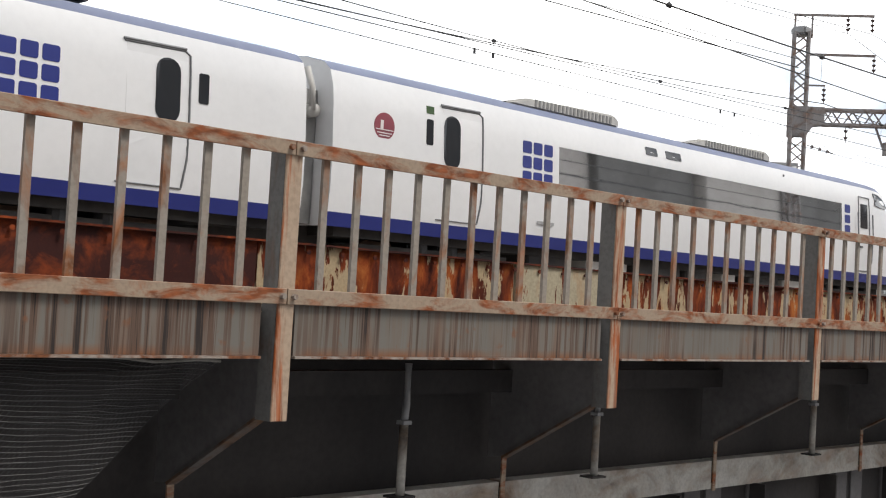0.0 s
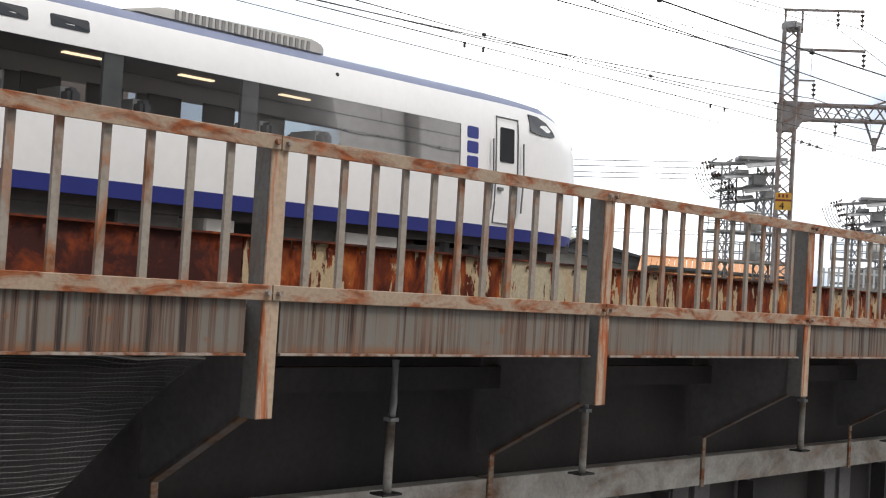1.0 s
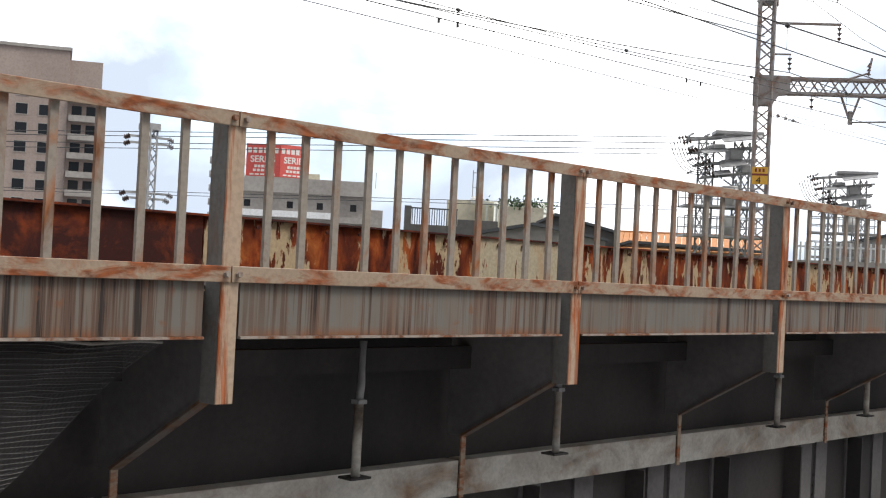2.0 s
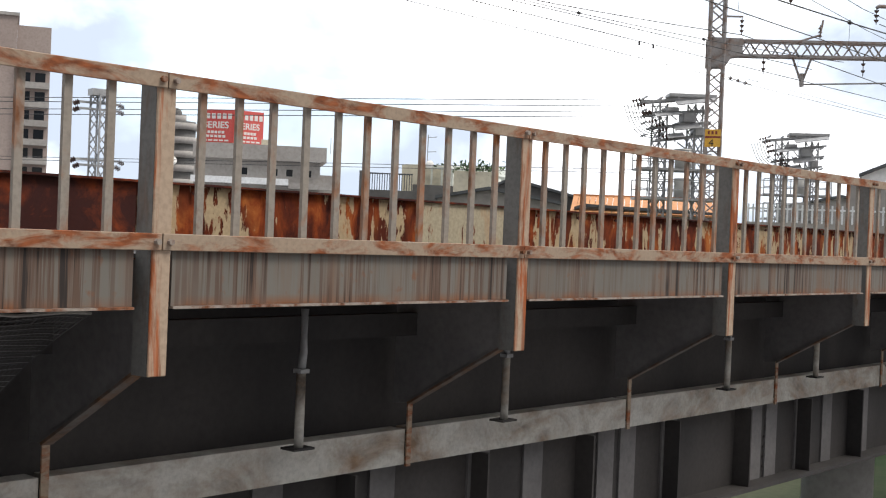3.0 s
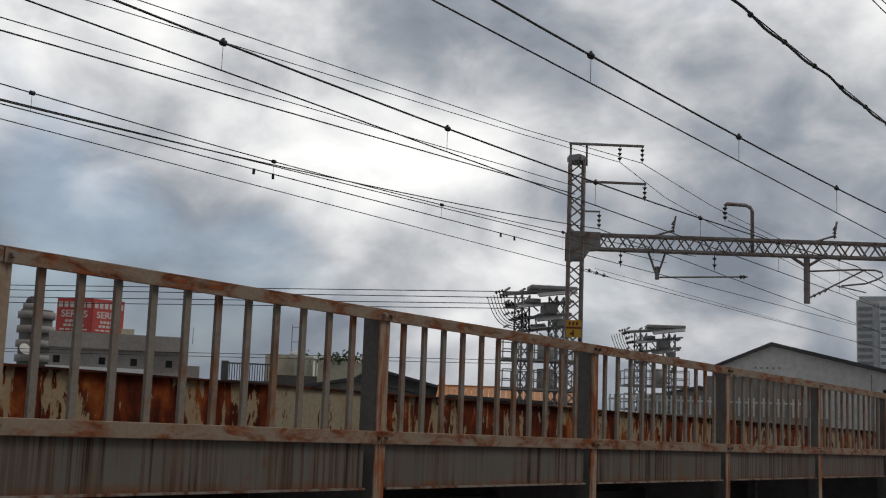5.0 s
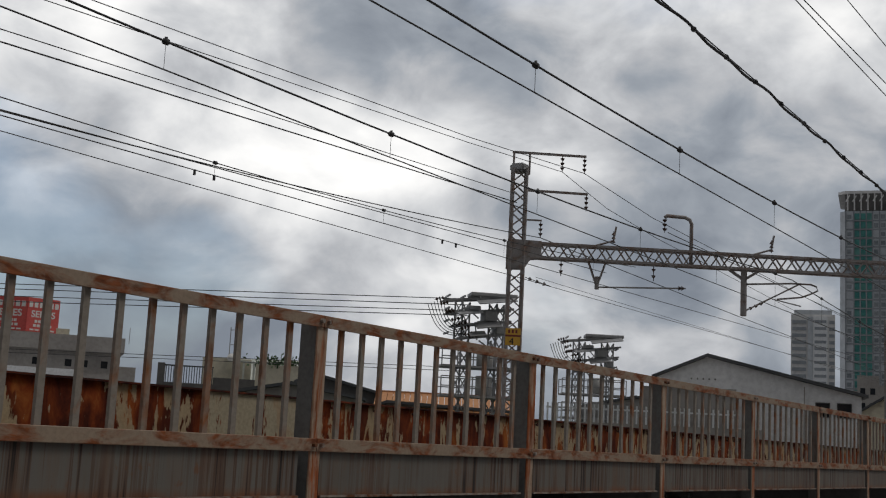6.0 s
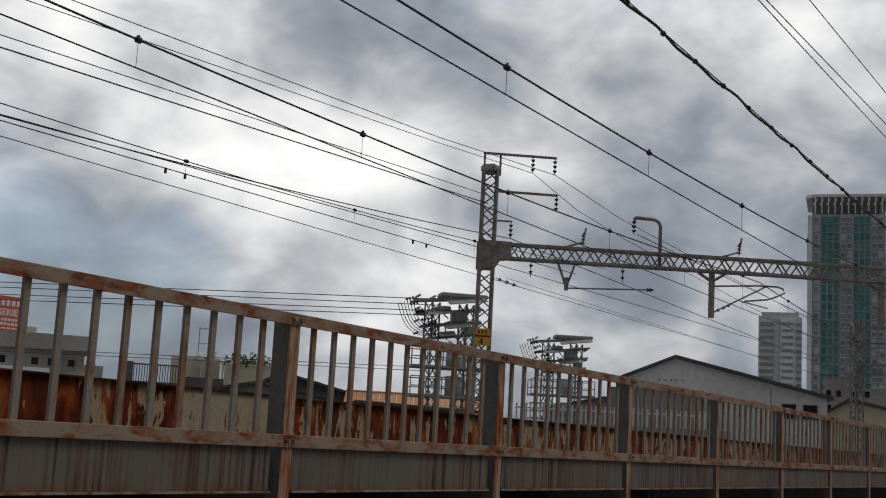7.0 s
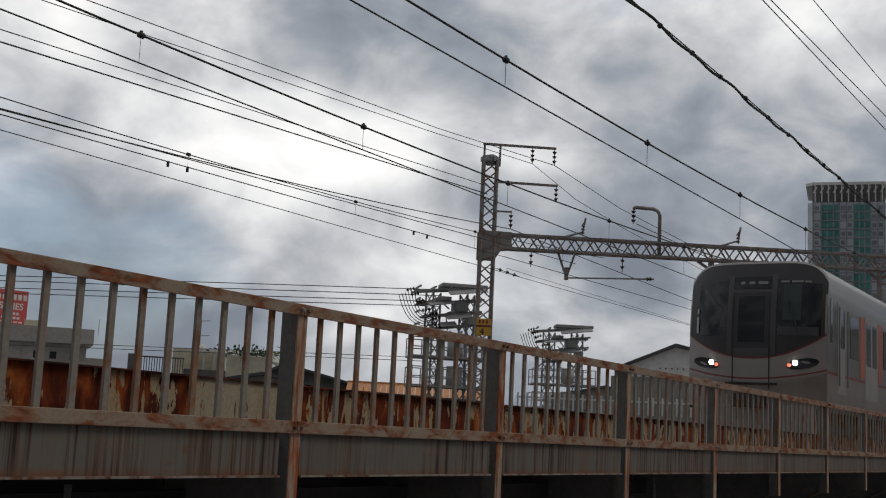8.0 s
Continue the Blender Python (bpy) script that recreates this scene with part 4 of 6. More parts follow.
def build_sign_block():
    b = facing("low_block", "grey concrete block with balconies below a roof sign", "building", 39.5, 200, 0)
    h = 12.7 - GROUND
    part("wall", box(bm_new(), -7.5, 12.5, 0, 12, 0, h), M["wall_grey"], b)
    part("parapet", box(bm_new(), -7.7, 13.4, -1.2, 12.2, h - 1.7, h + 0.7), M["wall_grey"], b)
    part("penthouse", box(bm_new(), -6.0, 5.0, 1, 9, h + 0.7, h + 1.7), M["wall_cream"], b)
    for z, x1 in ((h - 4.6, 14.6), (h - 8.2, 15.2)):
        # white left and grey right: how the light falls on the slab, as paint
        part("balcony", box(bm_new(), -7.9, x1 - 7.2, -2.0, 0, z - 1.0, z), M["wall_white"], b, "balcony front, painted pale as if lit")
        part("balcony", box(bm_new(), x1 - 7.18, x1, -1.6, 0, z - 1.5, z - 0.5), M["wall_grey"], b)
        windows(b, None, [-6.4, 0.4, 5.2, 7.6, 10.6], [z + 0.5], 1.0, 1.1, 0)
        part("downpipe", box(bm_new(), 3.2, 3.5, -0.25, 0, z - 1, z + 2.8), M["wall_grey"], b)
    part("side_wing", box(bm_new(), 12.51, 15.5, 1, 10, 0, h - 3.6), M["wall_grey"], b)
    for x in (1, 2.6, 14.2):
        part("antenna", tube(bm_new(), [(x, 2, h), (x, 2, h + 2.6)], 0.05, 5), M["steel"], b)
    # the two-sided roof sign
    s = facing("roof_sign", "red two-faced rooftop advertising sign with white lettering", "sign", 39.05, 199, 0)
    z0, z1 = 13.5 - GROUND, 18.7 - GROUND
    for nm, x0, x1, dy0, dy1 in (("sign_face", -5.3, 0.0, 1.5, 0.0), ("sign_face", 0.0, 4.75, 0.0, 2.2)):
        p, q = Vector((x0, dy0, 0)), Vector((x1, dy1, 0))
        bm = bm_new()
        beam(bm, p + Vector((0, 0, (z0 + z1) / 2)), q + Vector((0, 0, (z0 + z1) / 2)), 0.25, z1 - z0)
        face = part(nm, bm, M["red_sign"], s)
        d = (q - p).normalized()
        ang = math.degrees(math.atan2(d.y, d.x))
        wid = (q - p).length
        mid = p.lerp(q, 0.5) + Vector((d.y, -d.x, 0)) * 0.14
        cu = bpy.data.curves.new("word", "FONT")
        cu.body, cu.size, cu.extrude, cu.align_x, cu.offset = "SERIES", wid * 0.27, 0.02, "CENTER", 0.03
        cu.materials.append(M["sign_white"])
        word = new("word", cu)
        word.parent = s
        word.matrix_basis = Matrix.Translation(mid + Vector((0, 0, z0 + 2.25))) @ pose(0, 0, 0, 90, 0, ang)
        # unreadable lines and the maker's name as plain bars
        for k in range(6):
            c = -0.4 * wid + k * 0.16 * wid
            a = p.lerp(q, 0.5) + d * (c - 0.055 * wid) + Vector((d.y, -d.x, 0)) * 0.14
            e = p.lerp(q, 0.5) + d * (c + 0.055 * wid) + Vector((d.y, -d.x, 0)) * 0.14
            zz = Vector((0, 0, z0 + 4.15))
            part("print_bar", beam(bm_new(), a + zz, e + zz, 0.04, 0.85), M["sign_white"], face)
        for zz, w2, hh in ((z0 + 1.6, 0.26, 0.42), (z0 + 0.95, 0.3, 0.4), (z0 + 0.3, 0.4, 0.25)):
            n = 5
            for k in range(n):
                c = (-1 + 2 * (k + 0.5) / n) * w2 * wid
                o = p.lerp(q, 0.5) + Vector((d.y, -d.x, 0)) * 0.14 + Vector((0, 0, zz))
                part("print_bar", beam(bm_new(), o + d * (c - 0.75 * w2 * wid / n), o + d * (c + 0.75 * w2 * wid / n), 0.04, hh), M["sign_white"], face)
    bm = bm_new()
    for x in (-4.5, -1.5, 1.5, 4):
        beam(bm, (x, 2.6, z0 - 1.2), (x, 2.6, z1), 0.2)
    box(bm, -5, 4.5, 2.4, 4.5, z0 - 1.0, z0 - 0.1)
    part("frame", bm, M["steel"], s)


def build_near_houses():
    b = facing("flat_house", "dark flat-roofed house with a railed roof terrace", "house", 46.1, 90, 0)
    h = 3.2 - GROUND
    part("wall", box(bm_new(), -1.9, 10.5, 0, 8, 0, h), M["wall_dark"], b)
    r = part("roof_rail", box(bm_new(), -1.9, 2.0, 0.05, 0.1, h + 1.15, h + 1.25), M["roof_dark"], b)
    post = mesh_of("baluster", box(bm_new(), -0.03, 0.03, 0.05, 0.1, 0, 1.2), M["roof_dark"])
    for k in range(22):
        shared("baluster", post, r, (-1.85 + 0.18 * k, 0, h))
    part("stair_head", box(bm_new(), -1.9, -1.4, 0, 2, h, h + 1.35), M["wall_dark"], b)
    part("parapet", box(bm_new(), 2.0, 10.5, 0.0, 0.3, h, h + 0.5), M["wall_dark"], b)
    bm = bm_new()
    vs = [bm.verts.new(p) for p in ((1.4, 2, h), (10.4, 2, h), (9.0, 5, h + 2.35), (1.4, 5, h + 2.25), (1.4, 7, h), (10.4, 7, h))]
    for f in ((0, 1, 2, 3), (3, 2, 5, 4), (0, 3, 4), (1, 5, 2), (0, 4, 5, 1)):
        bm.faces.new([vs[i] for i in f])
    part("pitched_roof", bm, M["roof_pale"], b)
    for k in range(9):
        part("pergola_slat", beam(bm_new(), (3.4 + 0.75 * k, 1.2, h), (3.4 + 0.75 * k, 1.2, h + 1.9 - 0.1 * k), 0.14), M["roof_pale"], b)
    part("pergola_beam", beam(bm_new(), (3.2, 1.2, h + 1.95), (9.8, 1.2, h + 1.15), 0.16), M["roof_pale"], b)
    part("antenna", tube(bm_new(), [(3.1, 3, h), (3.1, 3, h + 4.4)], 0.035, 5), M["steel"], b)
    for z in (3.1, 4.2):
        part("aerial_arm", beam(bm_new(), (3.1, 3, h + z), (3.75, 3, h + z + 0.05), 0.05), M["steel"], b)
    part("stair_block", box(bm_new(), 1.2, 4.7, 1.45, 1.95, h, h + 2.0), M["wall_cream"], b, "cream stair block")
    part("dish", disc(bm_new(), (3.2, 1.2, h + 2.1), (-0.3, -1, 0.4), 0.32, 0.1, 14, 0.1), M["sign_white"], b)
    g = facing("roof_shrub", "scraggly green shrub on a roof terrace", "plant", 50.3, 88, 0)
    rnd = random.Random(4)
    bm = bm_new()
    for k in range(260):
        c = Vector((rnd.gauss(0, 1.0), rnd.gauss(0, 0.4), h + 1.75 + rnd.gauss(0, 0.24)))
        a, e = Vector((rnd.uniform(-1, 1), rnd.uniform(-1, 1), rnd.uniform(-1, 1))).normalized() * 0.17, Vector((rnd.uniform(-1, 1), rnd.uniform(-1, 1), rnd.uniform(-1, 1))).normalized() * 0.1
        bm.faces.new([bm.verts.new(c + v) for v in (-a, e, a, -e)])
    part("leaves", bm, M["leaf"], g)
    part("planter", box(bm_new(), -1.6, 1.6, -0.4, 0.4, h, h + 1.5), M["wall_cream"], g)

    def gable(name, label, az, d, xl, xp, xr, ze, zp, zr, depth, wall, roof, extra=0.0):
        ob = facing(name, label, "house", az, d, extra, "", "")
        e, p, r = ze - GROUND, zp - GROUND, zr - GROUND
        bm = bm_new()
        f = [bm.verts.new((x, 0, z)) for x, z in ((xl, 0), (xr, 0), (xr, r), (xp, p), (xl, e))]
        k = [bm.verts.new((x, depth, z)) for x, z in ((xl, 0), (xr, 0), (xr, r), (xp, p), (xl, e))]
        bm.faces.new(f)
        bm.faces.new(k[::-1])
        for i in range(5):
            bm.faces.new((f[i], k[i], k[(i + 1) % 5], f[(i + 1) % 5]))
        part("wall", bm, M[wall], ob)
        for a, c in (((xl, e), (xp, p)), ((xr, r), (xp, p))):
            bm = bm_new()
            dx, dz = c[0] - a[0], c[1] - a[1]
            o = (a[0] - dx * 0.04, a[1] - dz * 0.04)
            q = [bm.verts.new((x, y, z)) for y in (-0.35, depth + 0.35) for x, z in ((o[0], o[1] + 0.02), (c[0], c[1] + 0.02), (c[0], c[1] + 0.2), (o[0], o[1] + 0.2))]
            for fc in ((0, 1, 2, 3), (7, 6, 5, 4), (0, 4, 5, 1), (1, 5, 6, 2), (2, 6, 7, 3), (3, 7, 4, 0)):
                bm.faces.new([q[i] for i in fc])
            part("roof", bm, M[roof], ob)
        return ob

    w = gable("white_warehouse", "white clad gabled warehouse with a dark roof edge", 69.85, 75, -3.1, 0.0, 8.7, 4.42, 5.75, 3.75, 14, "wall_white", "roof_dark")
    hh = 2.55 - GROUND
    windows(w, None, [6.55, 7.75], [hh], 0.72, 0.75, 0.0, frame="wall_dark", depth=0.05)
    part("corner_trim", box(bm_new(), 5.5, 5.56, -0.03, 0.0, 0, 4.2 - GROUND), M["wall_grey"], w)
    vent = mesh_of("vent", disc(bm_new(), (0, -0.03, 0), (0, 1, 0), 0.05, 0.06, 8), M["wall_dark"])
    for k in range(5):
        shared("vent", vent, w, (-0.9 + 0.34 * k, 0, 4.45 - GROUND))
    part("lean_to", box(bm_new(), -3.6, 1.6, -4.0, -0.05, 0, 3.7 - GROUND), M["wall_grey"], w)
    gable("cream_house", "cream gabled house with a dark roof", 77.4, 90, -1.9, 0.0, 4.5, 3.2, 4.4, 3.4, 10, "wall_cream", "roof_dark")
    gable("dark_roof_house", "low dark house with a dark sheet roof", 52.6, 82, -2.2, -1.0, 6.0, 3.3, 3.9, 2.2, 9, "wall_dark", "roof_dark")
    gable("pale_house", "low pale house with a dark roof", 49.8, 72, -1.6, 1.4, 5.6, 2.2, 2.8, 2.1, 9, "wall_grey", "roof_dark")
    o = gable("tiled_house", "low house with a long orange tiled roof", 58.0, 78, -4.2, -3.6, 5.0, 2.0, 2.2, 1.9, 7, "wall_grey", "roof_dark")
    ridge = thing("tiled_roof", "long orange tiled roof of a low building", "roof")
    ridge.matrix_world = o.matrix_world.copy()
    for k in range(26):
        x = -4.3 + 0.37 * k
        part("roof_tile_row", beam(bm_new(), (x, -0.5, 1.85 - GROUND), (x, 3.2, 3.0 - GROUND), 0.34, 0.1), M["roof_orange"], ridge)
    part("ridge", beam(bm_new(), (-4.5, 3.2, 3.03 - GROUND), (5.2, 3.2, 3.03 - GROUND), 0.2, 0.2), M["roof_orange"], ridge)
    part("eaves_wall", box(bm_new(), -4.2, 5.0, 0.3, 3.0, 0, 1.9 - GROUND), M["wall_grey"], ridge)
    gable("grey_house", "grey low house beside the line", 66.4, 95, -4.0, 0.5, 4.5, 3.0, 4.0, 3.0, 8, "wall_grey", "roof_dark")
    f = facing("lineside_fence", "white lineside picket fence", "fence", 66.8, 70, 0)
    pick = mesh_of("picket", box(bm_new(), -0.05, 0.05, 0, 0.04, 0, 1.0), M["wall_white"])
    for k in range(46):
        shared("picket", pick, f, (-5 + 0.26 * k, 0, 1.5 - GROUND))
    part("rail", box(bm_new(), -5.1, 6.8, 0.04, 0.1, 2.2 - GROUND, 2.3 - GROUND), M["wall_white"], f)
    part("plinth", box(bm_new(), -5.1, 6.8, 0.0, 0.3, 0, 1.5 - GROUND), M["wall_grey"], f)


def build_towers():
    t = facing("residential_tower", "pale grey high-rise with banded balconies", "building", 74.4, 550, 0)
    h = 64 - GROUND
    part("core", box(bm_new(), -8.8, 9.3, 0, 18, 0, h - 2), M["tower_grey"], t)
    part("crown", box(bm_new(), -7.6, 8.0, 1, 17, h - 2, h), M["tower_dark"], t)
    recess = mesh_of("window", box(bm_new(), -2.9, 2.9, -0.5, 0.1, 0, 1.4), M["tower_edge"])
    mid = mesh_of("window", box(bm_new(), -2.4, 2.4, -1.7, -1.45, 0, 1.2), M["tower_edge"])
    edge = mesh_of("window", box(bm_new(), 6.9, 9.1, -0.4, 0.1, 0, 1.4), M["tower_edge"])
    part("central_bay", box(bm_new(), 0.4, 6.2, -1.5, 0, 0, h - 3), M["wall_white"], t)
    part("shade_strip", box(bm_new(), -1.9, 0.2, -0.6, 0, 0, h - 3), M["tower_dark"], t)
    for k in range(22):
        z = h - 6 - 2.9 * k
        if z > 1:
            shared("window", recess, t, (-5.4, 0, z))
            shared("window", mid, t, (3.3, 0, z + 0.2))
            shared("window", edge, t, (0, 0, z))
    t = facing("construction_tower", "dark glazed high-rise with green netting bands and a canopy roof", "building", 77.33, 400, 0)
    h = 85 - GROUND

    def octagon(name, w, d, z0, z1, cut, mat, label=""):
        bm = bm_new()
        pts = [(-w + cut, 0), (w - cut, 0), (w, cut), (w, d - cut), (w - cut, d), (-w + cut, d), (-w, d - cut), (-w, cut)]
        lo, hi = [bm.verts.new((x, y, z0)) for x, y in pts], [bm.verts.new((x, y, z1)) for x, y in pts]
        bm.faces.new(lo[::-1])
        bm.faces.new(hi)
        for i in range(8):
            bm.faces.new((lo[i], lo[(i + 1) % 8], hi[(i + 1) % 8], hi[i]))
        return part(name, bm, M[mat], t, label)

    octagon("core", 12.3, 26, 0, h - 7.2, 1.6, "tower_dark")
    octagon("crown", 10.9, 24, h - 7.2, h - 1.6, 1.6, "wall_dark")
    octagon("canopy", 12.9, 27, h - 1.6, h - 0.7, 2.2, "tower_grey", "pale overhanging canopy roof")
    for x0, x1 in ((-8.0, -2.8), (1.6, 6.4)):
        part("netting", box(bm_new(), x0, x1, -0.5, 0, 20, h - 8), M["tower_net"], t, "green scaffold netting")
    for x0, x1 in ((-10.6, -8.3), (-2.6, 1.4), (6.6, 10.6)):
        part("mid_panel", box(bm_new(), x0, x1, -0.75, 0, 0, h - 7.6), M["tower_dark"], t)
    slab = mesh_of("floor_edge", box(bm_new(), -10.6, 10.6, -0.95, -0.5, 0, 0.42), M["tower_edge"])
    gl = mesh_of("window", box(bm_new(), -0.75, 0.75, -0.68, -0.45, 0, 1.6), M["tower_glass"])
    lit = mesh_of("window", box(bm_new(), -0.62, 0.62, -0.9, -0.7, 0, 1.3), M["tower_pane"])
    rnd = random.Random(11)
    for k in range(28):
        z = h - 10.6 - 2.75 * k
        if z < 2:
            break
        shared("floor_edge", slab, t, (0, 0, z))
        for x in (-7.2, -5.4, -3.6, 2.4, 4.0, 5.6):
            if rnd.random() < 0.7:
                shared("window", gl, t, (x, 0, z + 0.8))
        for x in (-9.5, -1.6, 0.4, 7.6, 9.5):
            if rnd.random() < 0.75:
                shared("window", lit, t, (x, 0, z + 0.8))
    for x in (-10.6, -8.2, -6.3, -4.5, -2.7, -0.6, 1.5, 3.2, 4.8, 6.5, 8.6, 10.6):
        part("facade_pier", box(bm_new(), x - 0.2, x + 0.2, -1.1, -0.4, 0, h - 7.4), M["tower_edge"], t)
    for k in range(11):
        part("crown_post", beam(bm_new(), (-10 + 2 * k, -0.4, h - 7), (-10 + 2 * k, -0.4, h - 1.7), 0.4), M["tower_grey"], t)
        part("roof_strut", beam(bm_new(), (-10.5 + 2 * k, -0.5, h - 4.2), (-9.2 + 2 * k, 0.3, h - 1.7), 0.3), M["tower_grey"], t)
    b = facing("stepped_block", "grey stepped mid-rise block", "building", 76.2, 250, 0)
    for x0, x1, z in ((-3.4, 0.4, 13.6), (0.41, 4.4, 16.6), (4.41, 14, 14.8)):
        part("wall", box(bm_new(), x0, x1, 0, 9, 0, z - GROUND), M["wall_grey"], b)
    windows(b, None, [-2.3, -0.7], [z - GROUND for z in (12, 9.3, 6.6)], 0.9, 1.2, 0.0)
    windows(b, None, [1.4, 3.2, 6.2, 8.4], [z - GROUND for z in (13.0, 10.2, 7.4)], 0.9, 1.2, 0.0)


def build_below():
    """What shows under the girder: a pier, a far bank wall and a slim fence."""
    p = thing("viaduct_pier", "stained round concrete viaduct pier", "pier", at=(14.4, 6.1, 0))
    part("column", tube(bm_new(), [(0, 0, GROUND), (0, 0, -1.1)], 0.42, 24), M["concrete"], p, smooth=True)
    part("cap", box(bm_new(), -0.7, 0.7, -1.2, 13, -1.1, -0.75), M["concrete"], p)
    w = thing("bank_wall", "long grey concrete bank wall", "wall", kind="structure")
    part("wall", box(bm_new(), -60, 160, 40, 40.5, GROUND, GROUND + 2.2), M["concrete"], w)
    f = thing("river_fence", "slim pale steel fence posts on the bank", "fence")
    me = mesh_of("post", tube(bm_new(), [(0, 0, GROUND), (0, 0, GROUND + 1.5)], 0.03, 6), M["wall_white"])
    for k in range(40):
        shared("post", me, f, (10 + 1.4 * k, 24.0, 0))
    part("rail", tube(bm_new(), [(10, 24, GROUND + 1.3), (66, 24, GROUND + 1.3)], 0.02, 6), M["steel"], f)


def build_unseen_blocks():
    """Plain unseen blocks added on the camera's side, to darken reflections and low sky light."""
    rnd = random.Random(21)
    x = -120.0
    while x < 330:
        w, h, y = rnd.uniform(14, 30), rnd.uniform(28, 36), rnd.uniform(-44, -38)
        b = thing("unseen_block", "plain grey block added unseen behind the camera", "building", "street blocks", "structure", at=(x, y, GROUND))
        part("wall", box(bm_new(), 0, w - 0.5, -14, 0, 0, h), M[rnd.choice(("wall_grey", "wall_dark", "wall_brown", "wall_grey"))], b)
        part("roof", box(bm_new(), -0.2, w - 0.3, -14.2, 0.2, h, h + 0.5), M["wall_grey"], b)
        x += w


build_unseen_blocks()
build_apartments()
build_round_block()
build_sign_block()
build_near_houses()
build_towers()
build_below()


# ---- express train ----
SIDE = [(1.36, 0.93), (1.40, 1.14), (1.43, 1.5), (1.43, 2.02), (1.39, 2.75), (1.36, 3.0), (1.27, 3.25), (1.12, 3.38), (0.7, 3.5), (0.0, 3.56)]
PROFILE = [(-y, z) for y, z in SIDE] + [(y, z) for y, z in SIDE[-2::-1]]


def side_y(z):
    """How far out the near side stands at a height."""
    for (a, za), (c, zc) in zip(SIDE, SIDE[1:]):
        if za <= z <= zc:
            return -(a + (c - a) * (z - za) / (zc - za))
    return -SIDE[0][0]


def hull(stations, keep, band=()):
    """Skin between stations (u, width, top, foot); keep picks profile segments; band leaves the window strip open."""
    bm = bm_new()
    rows = []
    for u, w, top, foot in stations:
        rows.append([bm.verts.new((u, y * w, 0.93 + (z - 0.93) * top + foot)) for y, z in PROFILE])
    for (s0, a), (s1, c) in zip(zip(stations, rows), list(zip(stations, rows))[1:]):
        for i in range(len(PROFILE) - 1):
            j = min(i, len(PROFILE) - 2 - i)
            if j not in keep:
                continue
            if band and j == 3 and band[0] - 1e-4 <= s0[0] and s1[0] <= band[1] + 1e-4:
                continue
            bm.faces.new((a[i], c[i], c[i + 1], a[i + 1]))
    bmesh.ops.remove_doubles(bm, verts=bm.verts, dist=1e-5)
    bmesh.ops.delete(bm, geom=[v for v in bm.verts if not v.link_faces], context="VERTS")
    return bm


def patch(u0, u1, z0, z1, out=0.006, r=0.0, nz=4):
    """A thin plate that lies on the near side; r rounds its corners."""
    bm = bm_new()
    pts = []
    if r > 0:
        for cx, cz, a0 in ((u1 - r, z1 - r, 0), (u0 + r, z1 - r, 90), (u0 + r, z0 + r, 180), (u1 - r, z0 + r, 270)):
            for k in range(5):
                a = radians(a0 + 22.5 * k)
                pts.append((cx + r * math.cos(a), cz + r * math.sin(a)))
    else:
        for k in range(nz + 1):
            pts.append((u1, z0 + (z1 - z0) * k / nz))
        for k in range(nz + 1):
            pts.append((u0, z1 + (z0 - z1) * k / nz))
    f = [bm.verts.new((u, side_y(z) - out, z)) for u, z in pts]
    k = [bm.verts.new((u, side_y(z) + 0.01, z)) for u, z in pts]
    bm.faces.new(f)
    for i in range(len(f)):
        bm.faces.new((f[i], k[i], k[(i + 1) % len(f)], f[(i + 1) % len(f)]))
    return bm


def strip(pts, r=0.014, out=0.008):
    """A seal that runs over the near side through (u, z) points."""
    dense = []
    for (a, za), (c, zc) in zip(pts, pts[1:]):
        n = max(1, round(abs(zc - za) / 0.15))
        for k in range(n):
            dense.append((a + (c - a) * k / n, za + (zc - za) * k / n))
    dense.append(pts[-1])
    return tube(bm_new(), [(u, side_y(z) - out, z) for u, z in dense], r, 5)


def saloon_door(car, u0, u1, hinge_right=True):
    d = part("door", patch(u0 + 0.03, u1 - 0.02, 1.21, 3.0, 0.003), M["white"], car, "white sliding door with a rounded window")
    w0 = u0 + 0.05 if not hinge_right else u1 - 0.52
    part("door_window", patch(w0, w0 + 0.37, 2.05, 2.9, 0.012, 0.17), M["darkpane"], d)
    edge = u1
    pts = [(u0, 3.02), (edge - 0.08, 3.04), (edge, 2.98), (edge, 1.6), (edge - 0.05, 1.22)]
    part("door_seal", strip(pts, 0.016), M["seal"], d)
    part("door_seal", strip([(u0 - 0.05, 1.205), (edge - 0.05, 1.205)], 0.011), M["seal"], d)
    part("rain_gutter", strip([(u0 - 0.02, 3.045), (edge - 0.06, 3.06)], 0.02, 0.02), M["seal"], d)


def blue_grid(car, u0, u1, z0, z1, cols, rows):
    cw, ch = (u1 - u0) / cols, (z1 - z0) / rows
    for i in range(cols):
        for j in range(rows):
            part("blue_square", patch(u0 + cw * i + 0.025, u0 + cw * (i + 1) - 0.025, z0 + ch * j + 0.025, z0 + ch * (j + 1) - 0.025, 0.006, 0.035), M["navy"], car)


